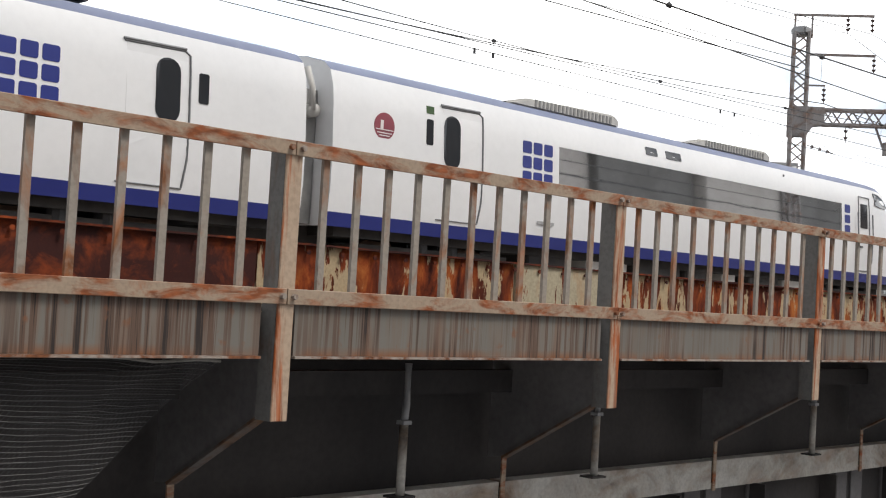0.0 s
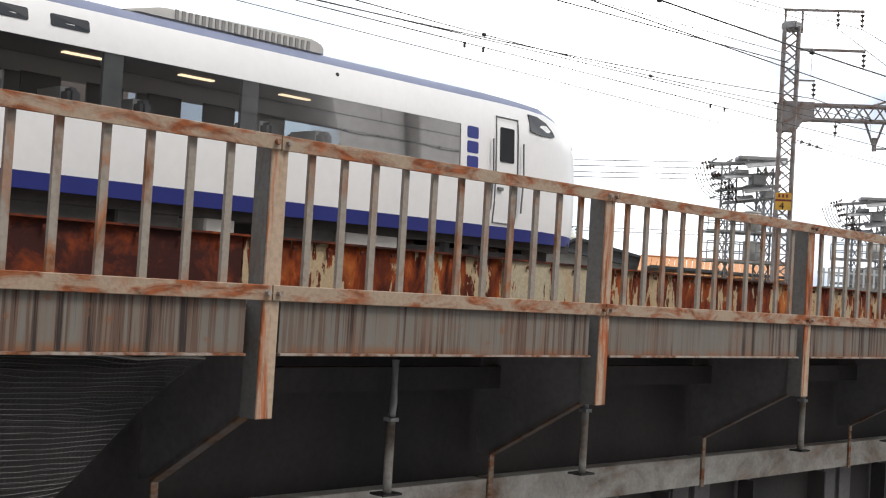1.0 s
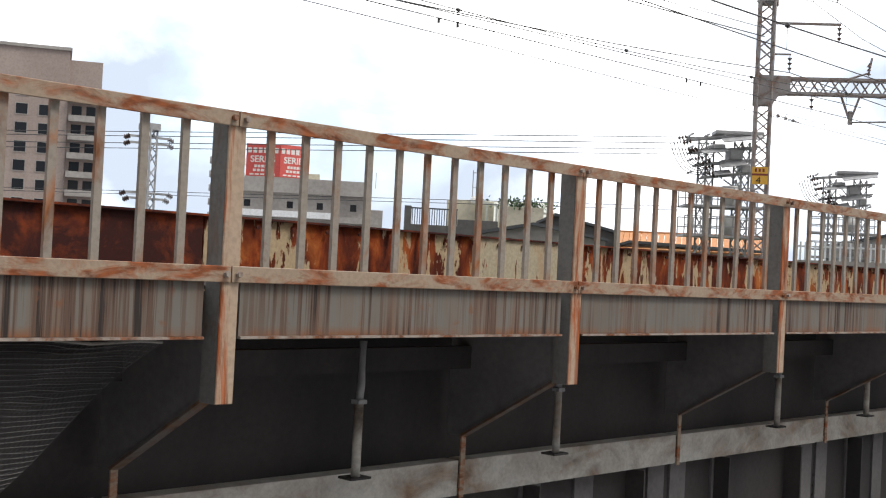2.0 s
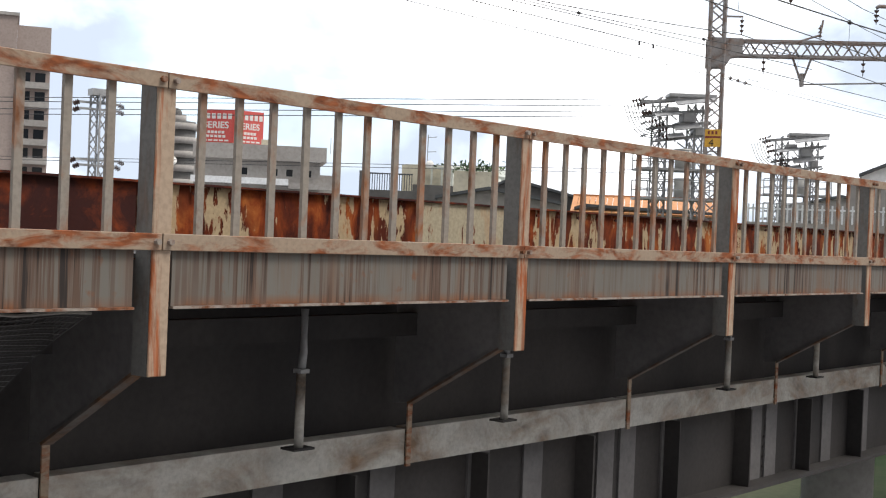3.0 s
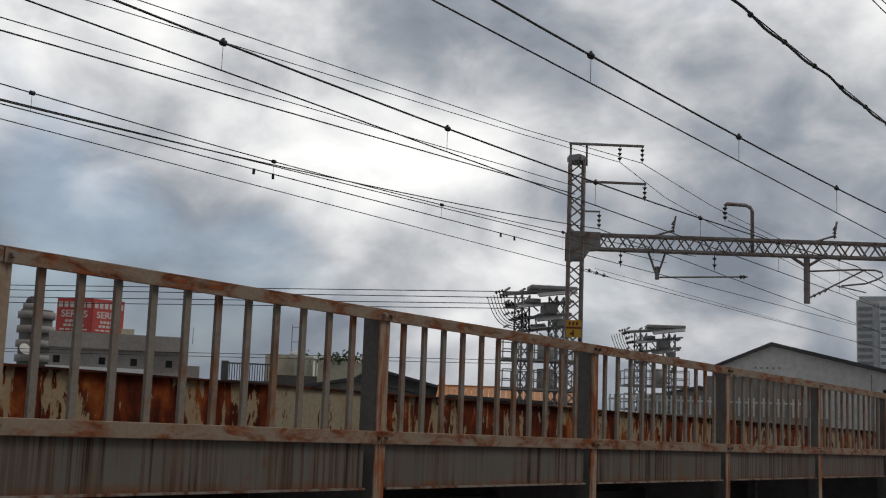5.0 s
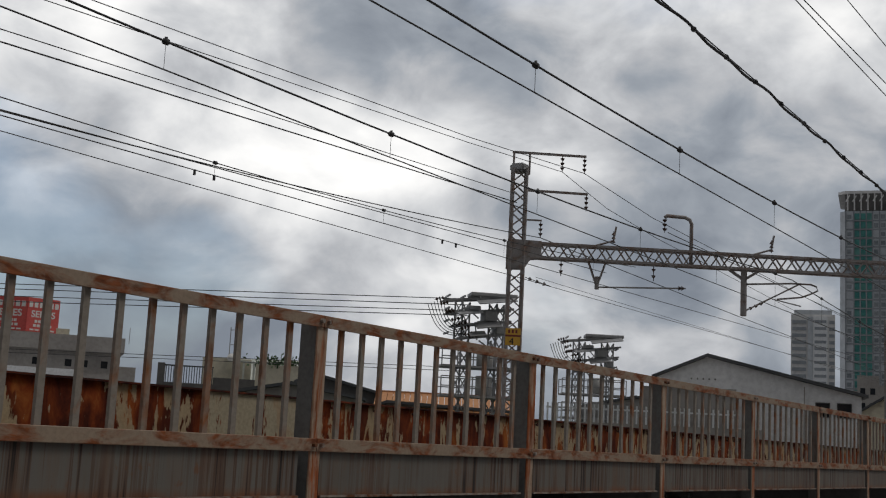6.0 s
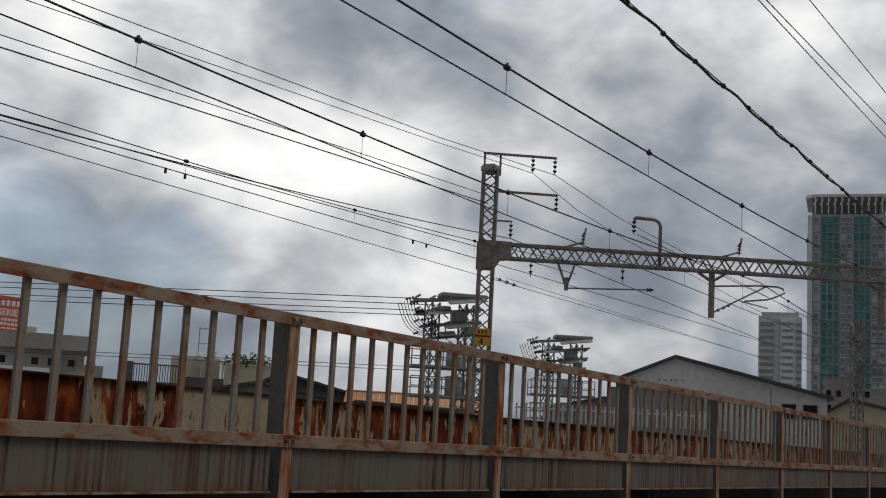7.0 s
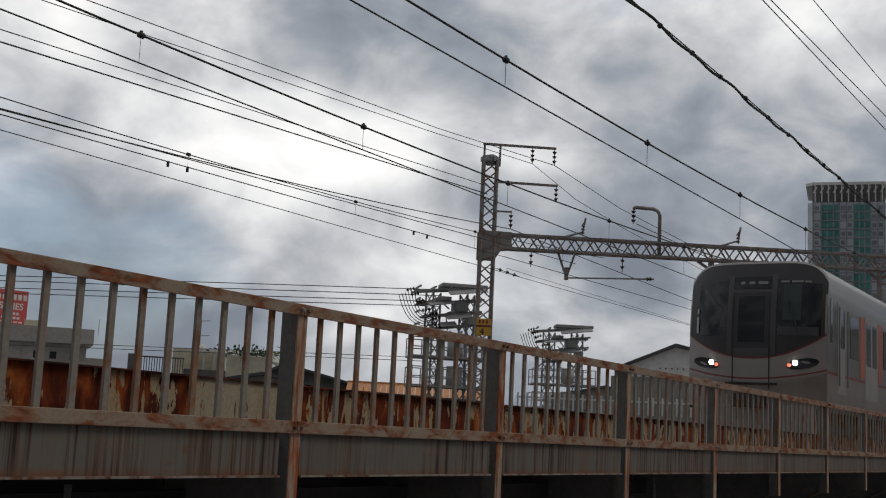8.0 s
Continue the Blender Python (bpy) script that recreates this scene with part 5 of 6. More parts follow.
def roof_unit(car, u0, u1):
    a = part("air_conditioner", bm_new(), M["gearbox"], car, "grey rooftop air conditioner")
    bm = bm_new()
    prof = [(u0, 3.42), (u0 + 0.75, 3.6), (u1 - 0.2, 3.66), (u1, 3.58), (u1, 3.42)]
    f = [bm.verts.new((u, -0.95, z)) for u, z in prof]
    k = [bm.verts.new((u, 0.95, z)) for u, z in prof]
    bm.faces.new(f)
    bm.faces.new(k[::-1])
    for i in range(5):
        bm.faces.new((f[i], k[i], k[(i + 1) % 5], f[(i + 1) % 5]))
    bmesh.ops.bevel(bm, geom=bm.edges[:], offset=0.04, segments=2, affect="EDGES")
    part("casing", bm, M["gearbox"], a)
    slat = mesh_of("grille_slat", box(bm_new(), -0.028, 0.028, -0.962, -0.945, 3.46, 3.6), M["bellows"])
    n = int((u1 - u0 - 1.1) / 0.11)
    for i in range(n):
        shared("grille_slat", slat, a, (u0 + 0.95 + 0.11 * i, 0, 0))


def underframe(car, length, seed):
    rnd = random.Random(seed)
    part("underframe", box(bm_new(), 0.3, length - 0.4, -1.2, 1.2, 0.8, 1.0), M["under"], car)
    for c in (2.6, length - 3.2):
        b = part("bogie", box(bm_new(), c - 1.7, c + 1.7, -1.12, 1.12, 0.45, 0.72), M["under"], car, "dark bogie under the floor")
        for x in (-1.05, 1.05):
            for y in (-0.72, 0.72):
                part("wheel", disc(bm_new(), (c + x, y, RAIL_Z + 0.43), (0, 1, 0), 0.43, 0.13, 24), M["railsteel"], b)
        for x in (-0.35, 0.35):
            part("spring", disc(bm_new(), (c + x, -1.0, 0.72), (0, 0, 1), 0.17, 0.25, 12), M["black"], b)
    u = 4.8
    while u < length - 5.4:
        w = rnd.uniform(0.5, 1.5)
        bm = box(bm_new(), u, u + w, -1.18, -0.3, rnd.uniform(0.3, 0.45), 0.84)
        bmesh.ops.bevel(bm, geom=bm.edges[:], offset=0.03, segments=1, affect="EDGES")
        part("equipment_box", bm, M["gearbox" if rnd.random() < 0.3 else "under"], car)
        u += w + rnd.uniform(0.15, 0.6)


def saloon(car, u0, u1, seats):
    part("floor", box(bm_new(), u0, u1, -1.3, 1.3, 1.15, 1.22), M["inner"], car)
    part("ceiling_panel", box(bm_new(), u0, u1, -1.15, 1.15, 3.0, 3.04), M["inner"], car)
    for x in (u0, u1):
        part("bulkhead", box(bm_new(), x - 0.03, x + 0.03, -1.3, 1.3, 1.22, 3.0), M["inner"], car)
    lamp = mesh_of("reading_lamp", box(bm_new(), -0.3, 0.3, -0.05, 0.05, 2.975, 2.995), M["cabinlight"])
    for k in range(int((u1 - u0) / 1.9)):
        shared("reading_lamp", lamp, car, (u0 + 1.0 + 1.9 * k, 0.4, 0))
    bm = box(bm_new(), -0.08, 0.1, -0.5, 0.5, 1.5, 2.26)
    bmesh.ops.bevel(bm, geom=bm.edges[:], offset=0.05, segments=2, affect="EDGES")
    back = mesh_of("seat_back", bm, M["seat"])
    base = mesh_of("seat_base", box(bm_new(), 0.1, 0.6, -0.5, 0.5, 1.32, 1.66), M["seat"])
    cov = mesh_of("headrest_cover", box(bm_new(), -0.095, 0.115, -0.3, 0.3, 2.06, 2.28), M["cover"])
    k = u0 + 0.7
    while k < u1 - 0.7:
        for y in (-0.75, 0.75):
            if seats.random() < 0.95:
                s = shared("seat", base, car, (k, y, 0))
                shared("seat_back", back, s)
                shared("headrest_cover", cov, s)
        # added opaque panels block the sky through the far windows; gaps above the low ones
        part("sky_screen", box(bm_new(), k - 0.5, k + 0.12, 1.3, 1.33, 1.98, 2.78), M["inner"], car)
        part("blind", box(bm_new(), k + 0.121, k + 0.539, 1.3, 1.33, 1.98, 2.44), M["inner"], car)
        k += 1.04


def express_car(end):
    """end: the last car with its rounded cab; else a middle car."""
    length = 19.46 if end else 20.0
    name = "white express end car with a rounded cab and navy stripe" if end else "white express middle car with a navy stripe"
    car = thing("train_car", name, "train", "express train cars")
    b0, b1 = (5.24, 15.85) if end else (4.2, 15.2)
    if end:
        st = [(0, 1, 1, 0), (b0, 1, 1, 0), (b1, 1, 1, 0), (17.0, 1, 1, 0), (17.6, 0.998, 0.995, 0), (18.1, 0.99, 0.983, 0), (18.55, 0.96, 0.935, 0), (18.9, 0.91, 0.868, 0), (19.15, 0.84, 0.803, 0), (19.32, 0.74, 0.735, 0), (19.42, 0.63, 0.69, 0), (19.46, 0.5, 0.65, 0.01)]
    else:
        st = [(0, 1, 1, 0), (b0, 1, 1, 0), (b1, 1, 1, 0), (length, 1, 1, 0)]
    bm = hull(st, (1, 2, 3, 4, 5), (b0, b1))
    # end walls
    part("body", bm, M["white"], car, smooth=True)
    part("stripe", hull(st, (0,)), M["navy"], car, "navy lower stripe", smooth=True)
    part("roof", hull(st, (6, 7, 8)), M["roofblue"], car, "slate blue roof", smooth=True)
    for x in (0.02,) + (() if end else (length - 0.02,)):
        bm = bm_new()
        bm.faces.new([bm.verts.new((x, y, z)) for y, z in PROFILE])
        part("end_wall", bm, M["white"], car)
    if end:
        bm = bm_new()
        w, tp = 0.5, 0.65
        bm.faces.new([bm.verts.new((19.459, y * w, 0.94 + (z - 0.93) * tp)) for y, z in PROFILE])
        part("nose_panel", bm, M["white"], car)
    # long window strip: a tinted pane and dark pillars behind it
    for s in (-1, 1):
        bm = bm_new()
        vs = [bm.verts.new((u, s * (y - 0.012), z)) for u, y, z in ((b0, 1.43, 2.02), (b1, 1.43, 2.02), (b1, 1.39, 2.75), (b0, 1.39, 2.75))]
        bm.faces.new(vs)
        part("window_strip", bm, M["pane"], car, "long tinted window strip")
        for u in ((b0 + 2.06 + 2.15 * k) for k in range(4)):
            part("window_pillar", box(bm_new(), u - 0.14, u + 0.14, s * 1.345 - 0.03, s * 1.345 + 0.03, 2.0, 2.76), M["seal"], car)
        part("window_edge", box(bm_new(), b0, b1, s * 1.40 - 0.012, s * 1.40 + 0.012, 2.0, 2.025), M["black"], car)
    saloon(car, b0 - 0.05, b1 + 0.05, random.Random(3 if end else 8))
    underframe(car, length, 5 if end else 6)
    if end:
        saloon_door(car, 2.28, 3.24, False)
        part("slot_window", patch(1.93, 2.08, 2.37, 2.78, 0.008, 0.03), M["darkpane"], car)
        part("green_car_mark", patch(1.93, 2.1, 2.87, 2.99, 0.006), M["leaf"], car)
        # round maroon emblem with pale bands
        bm = disc(bm_new(), (1.02, side_y(2.53) - 0.004, 2.53), (0, 1, 0), 0.21, 0.012, 32)
        em = part("emblem", bm, M["maroon"], car, "round maroon emblem")
        bm = bm_new()
        for dz, w in ((-0.06, 0.36), (-0.11, 0.3), (-0.15, 0.22)):
            box(bm, 1.02 - w / 2, 1.02 + w / 2, -1.42, -1.416, 2.53 + dz, 2.545 + dz)
        box(bm, 0.93, 0.99, -1.42, -1.416, 2.48, 2.62)
        part("emblem_print", bm, M["paleprint"], em)
        blue_grid(car, 4.23, 5.08, 1.99, 2.77, 3, 3)
        blue_grid(car, 15.98, 16.3, 2.03, 2.77, 1, 3)
        for u0, u1 in ((7.88, 8.27), (8.56, 9.09)):
            part("route_display", patch(u0, u1, 2.94, 3.1, 0.008, 0.03), M["darkpane"], car)
        roof_unit(car, 4.1, 7.55)
        roof_unit(car, 9.65, 13.25)
        d = part("cab_door", patch(16.74, 17.26, 1.2, 2.98, 0.004, 0.05), M["white"], car, "white cab door")
        part("door_seal", strip([(16.72, 1.2), (16.72, 3.0), (17.28, 3.0), (17.28, 1.2), (16.72, 1.2)], 0.013), M["seal"], d)
        part("door_window", patch(16.82, 17.18, 2.24, 2.83, 0.012, 0.03), M["darkpane"], d)
        for u in (16.6, 17.38):
            part("handrail", tube(bm_new(), [(u, side_y(2.6) - 0.05, 2.6), (u, side_y(2.02) - 0.06, 2.02), (u - 0.02, side_y(1.4) - 0.06, 1.4)], 0.016, 6), M["seal"], car)
        part("door_handle", box(bm_new(), 16.78, 16.9, -1.47, -1.43, 1.75, 1.8), M["seal"], d)
        # cab side window, pointed towards the nose
        bm = bm_new()
        pts = [(17.6, 2.86), (17.6, 3.16), (17.85, 3.15), (18.1, 3.07), (18.28, 2.94), (18.33, 2.85), (18.2, 2.82), (17.9, 2.82)]
        f, k = [], []
        for u, z in pts:
            w = np.interp(u, (17.0, 17.6, 18.1, 18.55), (1, 0.998, 0.985, 0.95))
            tp = np.interp(u, (17.0, 17.6, 18.1, 18.55), (1, 0.995, 0.965, 0.905))
            y = side_y(0.93 + (z - 0.93) / tp) * w
            f.append(bm.verts.new((u, y - 0.03, z)))
            k.append(bm.verts.new((u, y + 0.06, z)))
        bm.faces.new(f)
        for i in range(8):
            bm.faces.new((f[i], k[i], k[(i + 1) % 8], f[(i + 1) % 8]))
        part("cab_window", bm, M["darkpane"], car)
        part("windscreen", tube(bm_new(), [(18.85, -0.5, 2.85), (18.85, 0.5, 2.85)], 0.3, 12), M["darkpane"], car)
        part("nose_lamp", box(bm_new(), 19.3, 19.46, -0.85, -0.72, 2.72, 2.82), M["black"], car)
        part("marker", disc(bm_new(), (13.2, -1.3, 3.12), (0, 1, 0), 0.03, 0.06, 8), M["black"], car)
        part("skirt", box(bm_new(), 18.0, 18.7, -1.0, 1.0, 0.5, 0.94), M["under"], car)
        part("number_print", box(bm_new(), 4.7, 5.15, -1.437, -1.432, 1.34, 1.39), M["steel"], car)
        part("coupler", box(bm_new(), -1.6, 0.7, -0.6, 0.6, 0.35, 0.95), M["under"], car)
        bm = box(bm_new(), -0.3, 0.0, -1.0, 1.0, 0.95, 2.95)
        part("gangway", bm, M["bellows"], car)
        bm = disc(bm_new(), (-0.16, -1.05, 2.62), (0, 1, 0), 0.1, 0.25, 12)
        tube(bm, [(-0.3, -1.1, 3.25), (-0.22, -1.15, 2.95), (-0.2, -1.15, 2.62)], 0.05, 8)
        part("jumper_coupler", bm, M["gearbox"], car, smooth=True)
    else:
        saloon_door(car, 17.04, 18.02)
        part("slot_window", patch(18.16, 18.32, 2.37, 2.78, 0.008, 0.03), M["darkpane"], car)
        blue_grid(car, 15.32, 16.17, 2.03, 2.79, 3, 3)
        part("pantograph_base", box(bm_new(), 15.2, 16.9, -0.6, 0.6, 3.58, 3.66), M["under"], car)
        bm = bm_new()
        for x in (15.5, 16.2, 16.8):
            disc(bm, (x, -0.55, 3.7), (0, 0, 1), 0.09, 0.24, 10, 0.05)
            disc(bm, (x, 0.55, 3.7), (0, 0, 1), 0.09, 0.24, 10, 0.05)
        part("roof_insulators", bm, M["porcelain"], car)
        part("pantograph_arm", tube(bm_new(), [(16.8, 0, 3.75), (15.3, 0, 4.1), (16.4, 0, 4.42)], 0.04, 6), M["under"], car)
        part("collector", tube(bm_new(), [(16.4, -0.8, 4.38), (16.4, -0.6, 4.43), (16.4, 0.6, 4.43), (16.4, 0.8, 4.38)], 0.03, 6), M["under"], car)
        part("gangway", box(bm_new(), length, length + 0.08, -0.9, 0.9, 0.95, 3.1), M["seal"], car)
    return car


# ---- commuter train ----
HALF = 1.42


def front_x(y, z):
    return 0.3 * (abs(y) / HALF) ** 3 + 0.32 * max(0.0, (z - 2.2) / 1.6) ** 2


def front_top(y):
    return 3.79 - 0.36 * (abs(y) / HALF) ** 7


def mask_z(y):
    return 1.78 + 0.5 * (abs(y) / HALF) ** 2.2


def front_grid(lo, hi, ny=28, nz=14, out=0.0, y0=-HALF, y1=HALF):
    bm = bm_new()
    rows = []
    for i in range(ny + 1):
        y = y0 + (y1 - y0) * i / ny
        a, c = lo(y), hi(y)
        col = []
        for j in range(nz + 1):
            z = a + (c - a) * j / nz
            col.append(bm.verts.new((front_x(y, z) - out, y, z)))
        rows.append(col)
    for a, c in zip(rows, rows[1:]):
        for j in range(nz):
            bm.faces.new((a[j], c[j], c[j + 1], a[j + 1]))
    return bm


def commuter_car(lead):
    car = thing("train_car", "stainless commuter train car with orange door bands" + (", lights on" if lead else ""), "train", "commuter train cars")
    length = 19.6
    side = [(1.38, 0.75), (HALF, 0.95), (HALF, 1.2), (HALF, 2.9), (1.418, 3.43), (1.34, 3.55), (1.15, 3.708), (0.8, 3.783), (0.4, 3.7899), (0, 3.79)]
    prof = [(-y, z) for y, z in side] + [(y, z) for y, z in side[-2::-1]]
    u_at = (lambda y, z: front_x(y, z)) if lead else (lambda y, z: 0.0)
    for name, seg, mat in (("body", range(0, 5), "stainless"), ("roof", range(5, 9), "stainless")):
        bm = bm_new()
        a = [bm.verts.new((u_at(y, z), y, z)) for y, z in prof]
        c = [bm.verts.new((length, y, z)) for y, z in prof]
        for i in range(len(prof) - 1):
            if min(i, len(prof) - 2 - i) in seg:
                bm.faces.new((a[i], c[i], c[i + 1], a[i + 1]))
        bmesh.ops.delete(bm, geom=[v for v in bm.verts if not v.link_faces], context="VERTS")
        part(name, bm, M[mat], car, smooth=True)
    for x in ((length - 0.01,) if lead else (0.01, length - 0.01)):
        bm = bm_new()
        bm.faces.new([bm.verts.new((x, y, z)) for y, z in prof])
        part("end_wall", bm, M["gearbox"], car)
    if lead:
        def rim(y):
            # the mask's upper edge: rounded corners, thin rim over it painted pale as a highlight
            return front_top(y) - 0.045 - 0.04 * max(0.0, (abs(y) / HALF - 0.8) / 0.2) ** 2

        part("front_mask", front_grid(mask_z, rim, nz=16), M["facedark"], car, "glossy black front mask", smooth=True)
        part("front_cap", front_grid(rim, front_top, nz=3), M["gearbox"], car, "roof rim, painted pale as its highlight", smooth=True)
        for s in (-1, 1):
            a, c = sorted((s * 1.385, s * HALF))
            part("mask_edge", front_grid(lambda y: mask_z(y) + 0.02, lambda y: 3.1, out=0.008, y0=a, y1=c, ny=2), M["facegrey"], car, "grey corner strip", smooth=True)
        for y in (-0.42, 0.48):
            part("door_pillar", front_grid(lambda q: mask_z(q) + 0.03, lambda q: 3.5, out=0.014, y0=y - 0.055, y1=y + 0.055, ny=2), M["maskgrey"], car, smooth=True)
        part("door_lintel", front_grid(lambda q: 3.12, lambda q: 3.19, out=0.013, y0=-0.365, y1=0.425, ny=3, nz=2), M["maskgrey"], car)
        part("door_sill", front_grid(lambda q: 1.8, lambda q: 1.98, out=0.012, y0=-0.33, y1=0.39, ny=3, nz=2), M["maskgrey"], car)
        part("driver_desk", front_grid(lambda q: 2.24, lambda q: 2.42, out=0.012, y0=-1.28, y1=-0.5, ny=4, nz=2), M["maskgrey"], car)
        part("blind", front_grid(lambda q: 2.55, lambda q: 3.3, out=0.0135, y0=-0.95, y1=-0.6, ny=3, nz=2), M["blindgreen"], car, "pale green roller blind behind the glass")
        # two white rods stand in for the bright highlight on this windscreen
        part("highlight_rod", tube(bm_new(), [(front_x(1.2, 2.3) - 0.03, 1.2, 2.3), (front_x(1.2, 2.62) - 0.03, 1.2, 2.62)], 0.02, 6), M["cover"], car)
        part("highlight_rod", tube(bm_new(), [(front_x(1.2, 2.7) - 0.03, 1.2, 2.7), (front_x(1.2, 2.8) - 0.03, 1.2, 2.8)], 0.02, 6), M["cover"], car)
        part("front_apron", front_grid(lambda y: 0.8, mask_z, nz=8), M["facegrey"], car, "grey front apron", smooth=True)
        part("red_line", front_grid(lambda y: mask_z(y) - 0.018, lambda y: mask_z(y) + 0.012, nz=1, out=0.006), M["darkred"], car)
        part("red_line", front_grid(lambda y: 1.35 + 0.2 * (abs(y) / HALF) ** 2, lambda y: 1.38 + 0.2 * (abs(y) / HALF) ** 2, nz=1, out=0.006), M["darkred"], car)
        part("windscreen", front_grid(lambda y: 2.24, lambda y: 3.46 - 0.12 * abs(y), out=0.008, y0=-1.32, y1=-0.42), M["darkpane"], car)
        part("windscreen", front_grid(lambda y: 2.24, lambda y: 3.46 - 0.12 * abs(y), out=0.008, y0=0.5, y1=1.2), M["darkpane"], car)
        d = part("end_door", front_grid(lambda y: 1.8, lambda y: 3.12, out=0.005, y0=-0.34, y1=0.4, ny=4), M["facedark"], car)
        part("door_window", front_grid(lambda y: 2.1, lambda y: 3.05, out=0.012, y0=-0.24, y1=0.3, ny=3), M["darkpane"], d)
        for y in (-0.345, 0.405):
            part("door_gap", front_grid(lambda q: 1.15, lambda q: 3.14, out=0.01, y0=y - 0.012, y1=y + 0.012, ny=1), M["black"], d)
        part("display", front_grid(lambda y: 3.2, lambda y: 3.46, out=0.008, y0=-0.36, y1=0.42, ny=4), M["darkpane"], car)
        for y, w in ((0.24, 0.09), (0.05, 0.12), (-0.18, 0.2)):
            part("display_print", front_grid(lambda q: 3.3, lambda q: 3.36, out=0.014, y0=y - w / 2, y1=y + w / 2, ny=1, nz=1), M["dotlight"], car)
        for y, w in ((-0.62, 0.16), (-0.86, 0.22), (-1.06, 0.12)):
            part("display_print", front_grid(lambda q: 3.33, lambda q: 3.37, out=0.014, y0=y - w / 2, y1=y + w / 2, ny=1, nz=1), M["dotlight"], car)
        for s in (-1, 1):
            bm = bm_new()
            ring = []
            for k in range(20):
                an = math.tau * k / 20
                y, z = s * (0.99 + 0.30 * math.cos(an)), 1.675 + 0.105 * math.sin(an) + 0.05 * math.cos(an)
                ring.append(bm.verts.new((front_x(y, z) - 0.014, y, z)))
            bm.faces.new(ring)
            h = part("headlight_housing", bm, M["darkpane"], car, "black oval headlight glass")
            part("lamp", disc(bm_new(), (front_x(s * 0.86, 1.68) - 0.022, s * 0.86, 1.685), (1, 0, 0), 0.052, 0.03, 16), M["headlight"], h)
            part("lamp", disc(bm_new(), (front_x(s * 0.745, 1.64) - 0.022, s * 0.745, 1.64), (1, 0, 0), 0.038, 0.03, 16), M["redlight"], h)
        part("coupler", box(bm_new(), -0.35, 0.5, -0.3, 0.3, 0.78, 1.05), M["under"], car)
        part("step", box(bm_new(), -0.06, 0.1, -0.5, 0.55, 1.24, 1.28), M["under"], car)
        part("lower_apron", front_grid(lambda y: 0.85, lambda y: 1.30 + 0.2 * (abs(y) / HALF) ** 2, nz=3, out=0.004), M["apronbrown"], car, "brown lower apron", smooth=True)
        part("snowplough", box(bm_new(), 0.05, 0.4, -1.2, 1.2, 0.25, 0.85), M["facegrey"], car)
        part("wiper", tube(bm_new(), [(front_x(-0.9, 2.3) - 0.03, -0.9, 2.3), (front_x(-0.75, 2.9) - 0.03, -0.72, 2.95)], 0.012, 4), M["black"], car)
        part("red_line", box(bm_new(), 0.35, 19.5, -HALF - 0.004, -HALF + 0.01, 1.5, 1.56), M["darkred"], car)

    def plate(name, u0, u1, z0, z1, mat, out=0.006, parent=None):
        return part(name, box(bm_new(), u0, u1, -HALF - out, -HALF + 0.02, z0, z1), M[mat], parent or car)

    # the lower side's brown reflection as a plate of its own colour
    plate("lower_side", 0.32, 19.5, 0.8, 1.5, "apronbrown", 0.003)
    plate("side_window", 0.6, 0.75, 2.15, 3.05, "darkpane")
    d = plate("crew_door", 1.2, 1.85, 1.15, 3.05, "facegrey")
    plate("door_window", 1.3, 1.75, 2.1, 2.95, "darkpane", 0.012, d)
    for u in (1.16, 1.9):
        part("handrail", tube(bm_new(), [(u, -HALF - 0.05, 1.3), (u, -HALF - 0.05, 2.9)], 0.018, 6), M["steel"], car)
    for c in (4.4, 9.3, 14.2):
        d = plate("door", c - 0.65, c + 0.65, 1.15, 3.0, "facegrey")
        plate("door_window", c - 0.52, c - 0.1, 1.9, 2.85, "darkpane", 0.012, d)
        plate("door_window", c + 0.1, c + 0.52, 1.9, 2.85, "darkpane", 0.012, d)
        plate("door_band", c - 1.15, c - 0.7, 1.6, 2.95, "orange")
        plate("door_band", c + 0.7, c + 1.15, 1.6, 2.95, "orange")
    for a, c in ((2.3, 3.1), (5.7, 8.0), (10.6, 12.9), (15.5, 18.6)):
        plate("side_window", a, c, 1.95, 2.85, "darkpane")
    bm = box(bm_new(), 9.2, 13.4, -0.8, 0.8, 3.7, 3.93)
    bmesh.ops.bevel(bm, geom=bm.edges[:], offset=0.06, segments=2, affect="EDGES")
    part("air_conditioner", bm, M["gearbox"], car)
    part("underframe", box(bm_new(), 0.6, 19.3, -1.2, 1.2, 0.35, 0.78), M["under"], car)
    for c in (2.8, 16.6):
        b = part("bogie", box(bm_new(), c - 1.6, c + 1.6, -1.1, 1.1, 0.3, 0.6), M["under"], car)
        for x in (-1.05, 1.05):
            for y in (-0.72, 0.72):
                part("wheel", disc(bm_new(), (c + x, y, RAIL_Z + 0.43), (0, 1, 0), 0.43, 0.13, 24), M["railsteel"], b)
    return car


END_CAR = express_car(True)
MID_CAR = express_car(False)
LEAD_CAR = commuter_car(True)
NEXT_CAR = commuter_car(False)


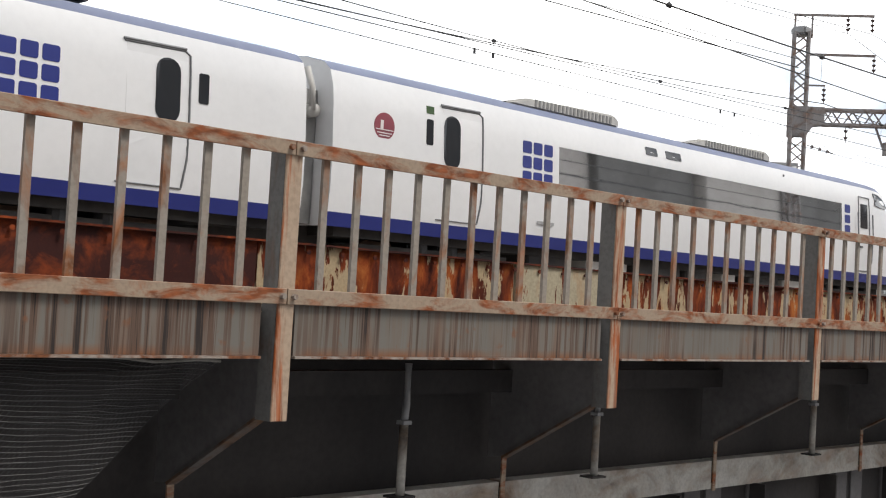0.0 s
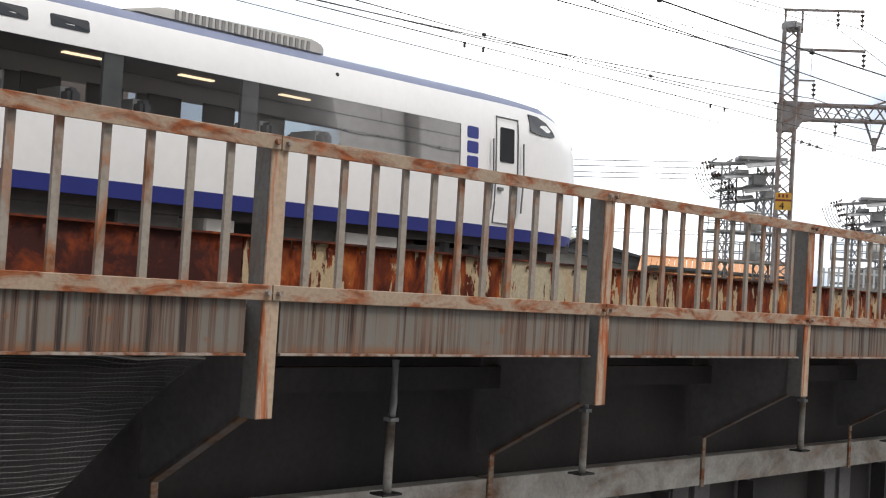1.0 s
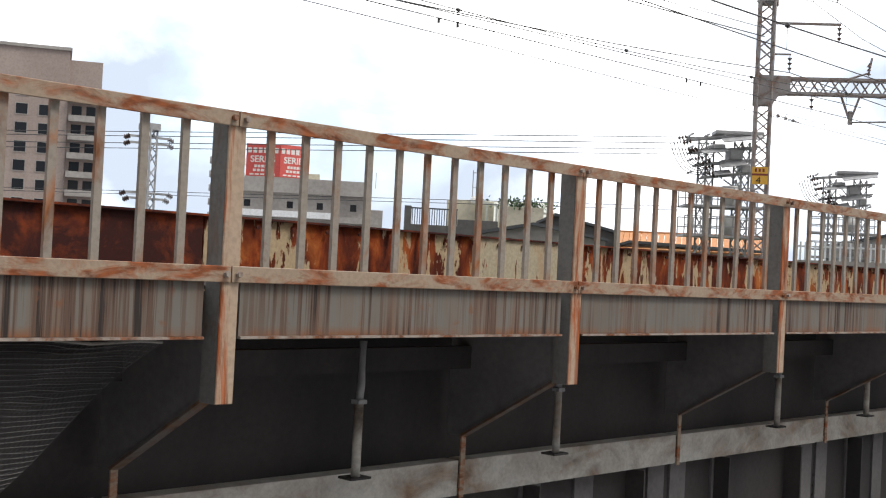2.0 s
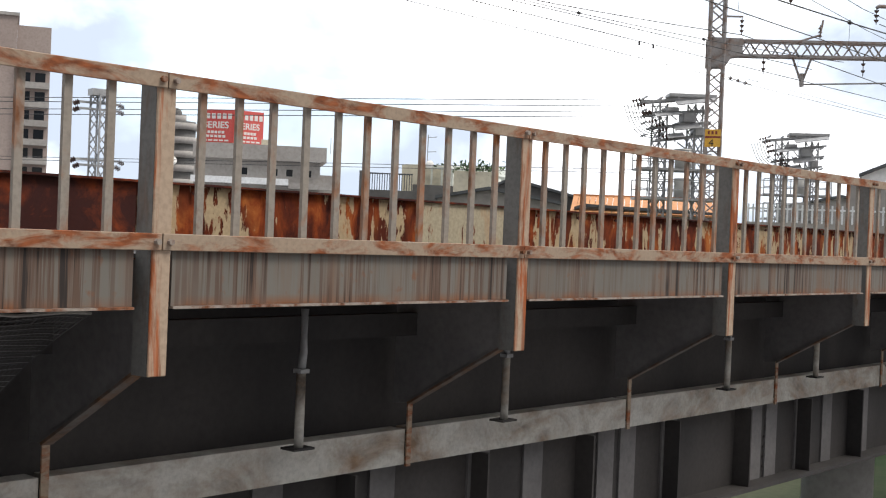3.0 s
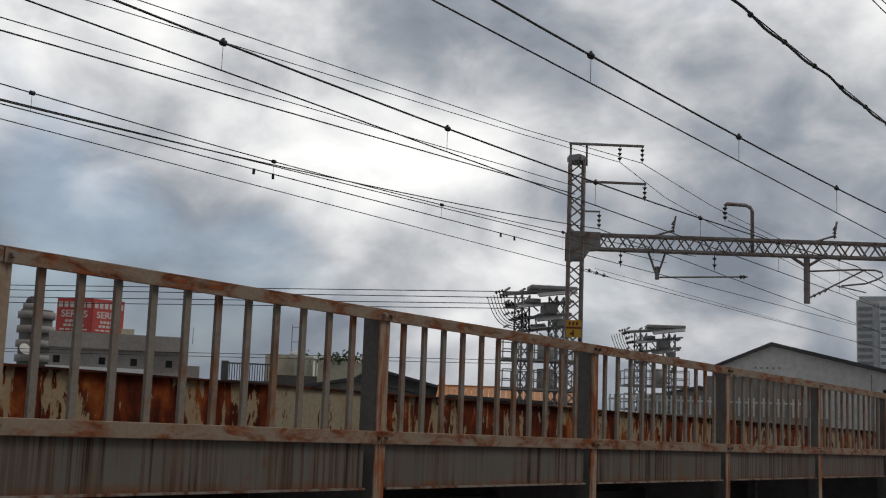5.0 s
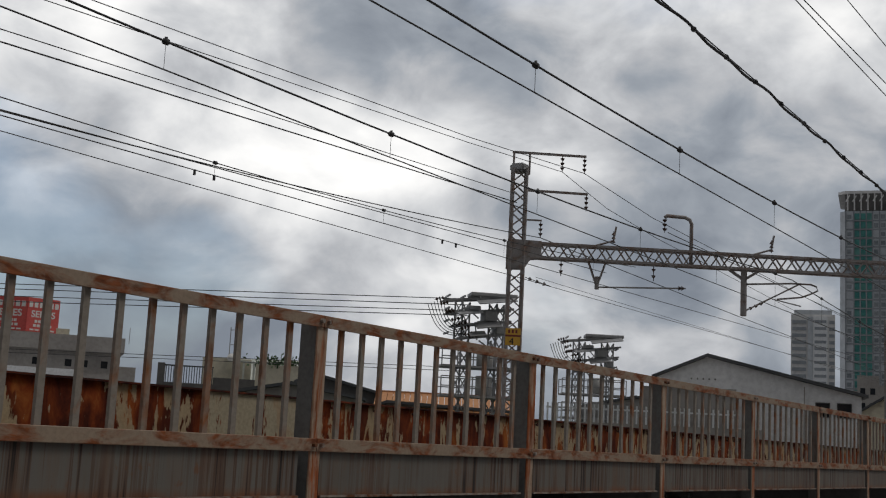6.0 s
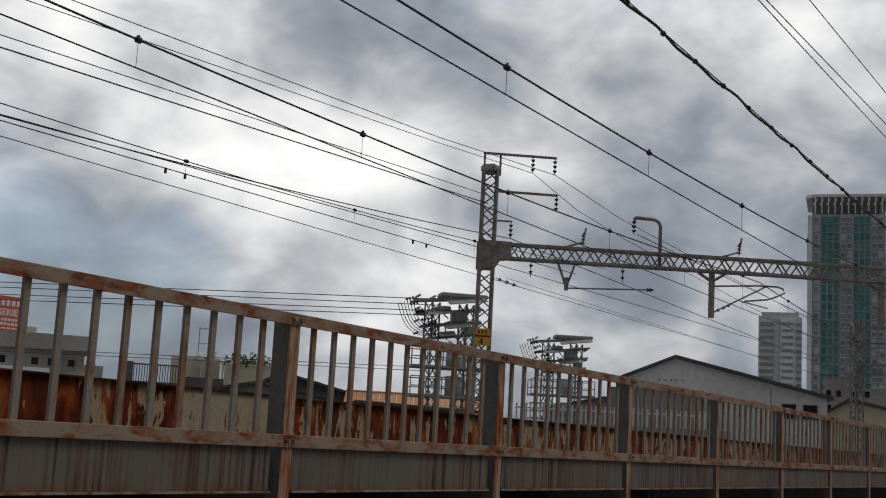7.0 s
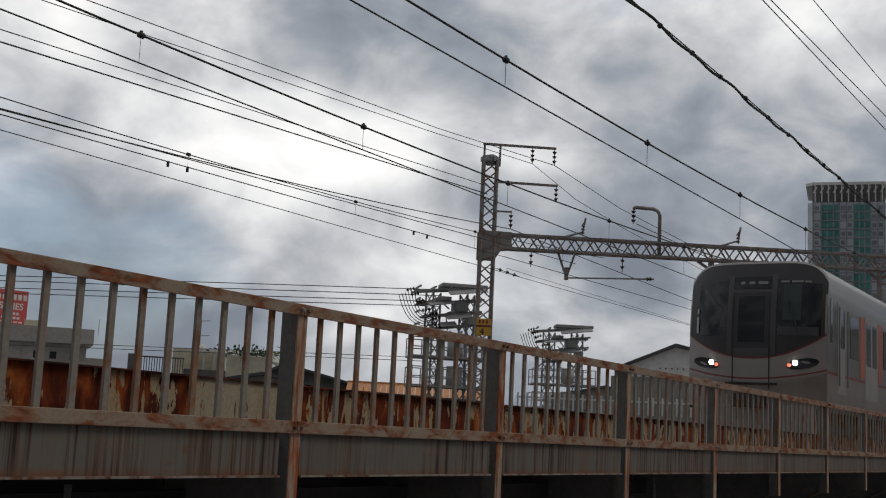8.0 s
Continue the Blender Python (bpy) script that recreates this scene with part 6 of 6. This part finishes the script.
# ---- what moves ----
def motions():
    # the express runs away along the far track
    run = [(0.0, 0.0), (0.5, -6.55), (1.0, -12.89), (1.4, -18.25), (1.5, -19.62), (2.0, -26.3), (3.0, -39.7), (8.0, -106.0)]
    walk(END_CAR, [(t, pose(11.32 + s, 15.2, 0)) for t, s in run])
    walk(MID_CAR, [(t, pose(-9.19 + s, 15.2, 0)) for t, s in run])
    # the commuter train comes in on the near track
    run = [(0.0, 195.2), (6.0, 67.4), (7.0, 46.0), (7.3, 39.6), (7.5, 35.3), (7.7, 31.0), (7.9, 26.75), (8.0, 24.6)]
    walk(LEAD_CAR, [(t, pose(x, 7.38, 0)) for t, x in run])
    walk(NEXT_CAR, [(t, pose(x + 20.0, 7.38, 0)) for t, x in run])


motions()
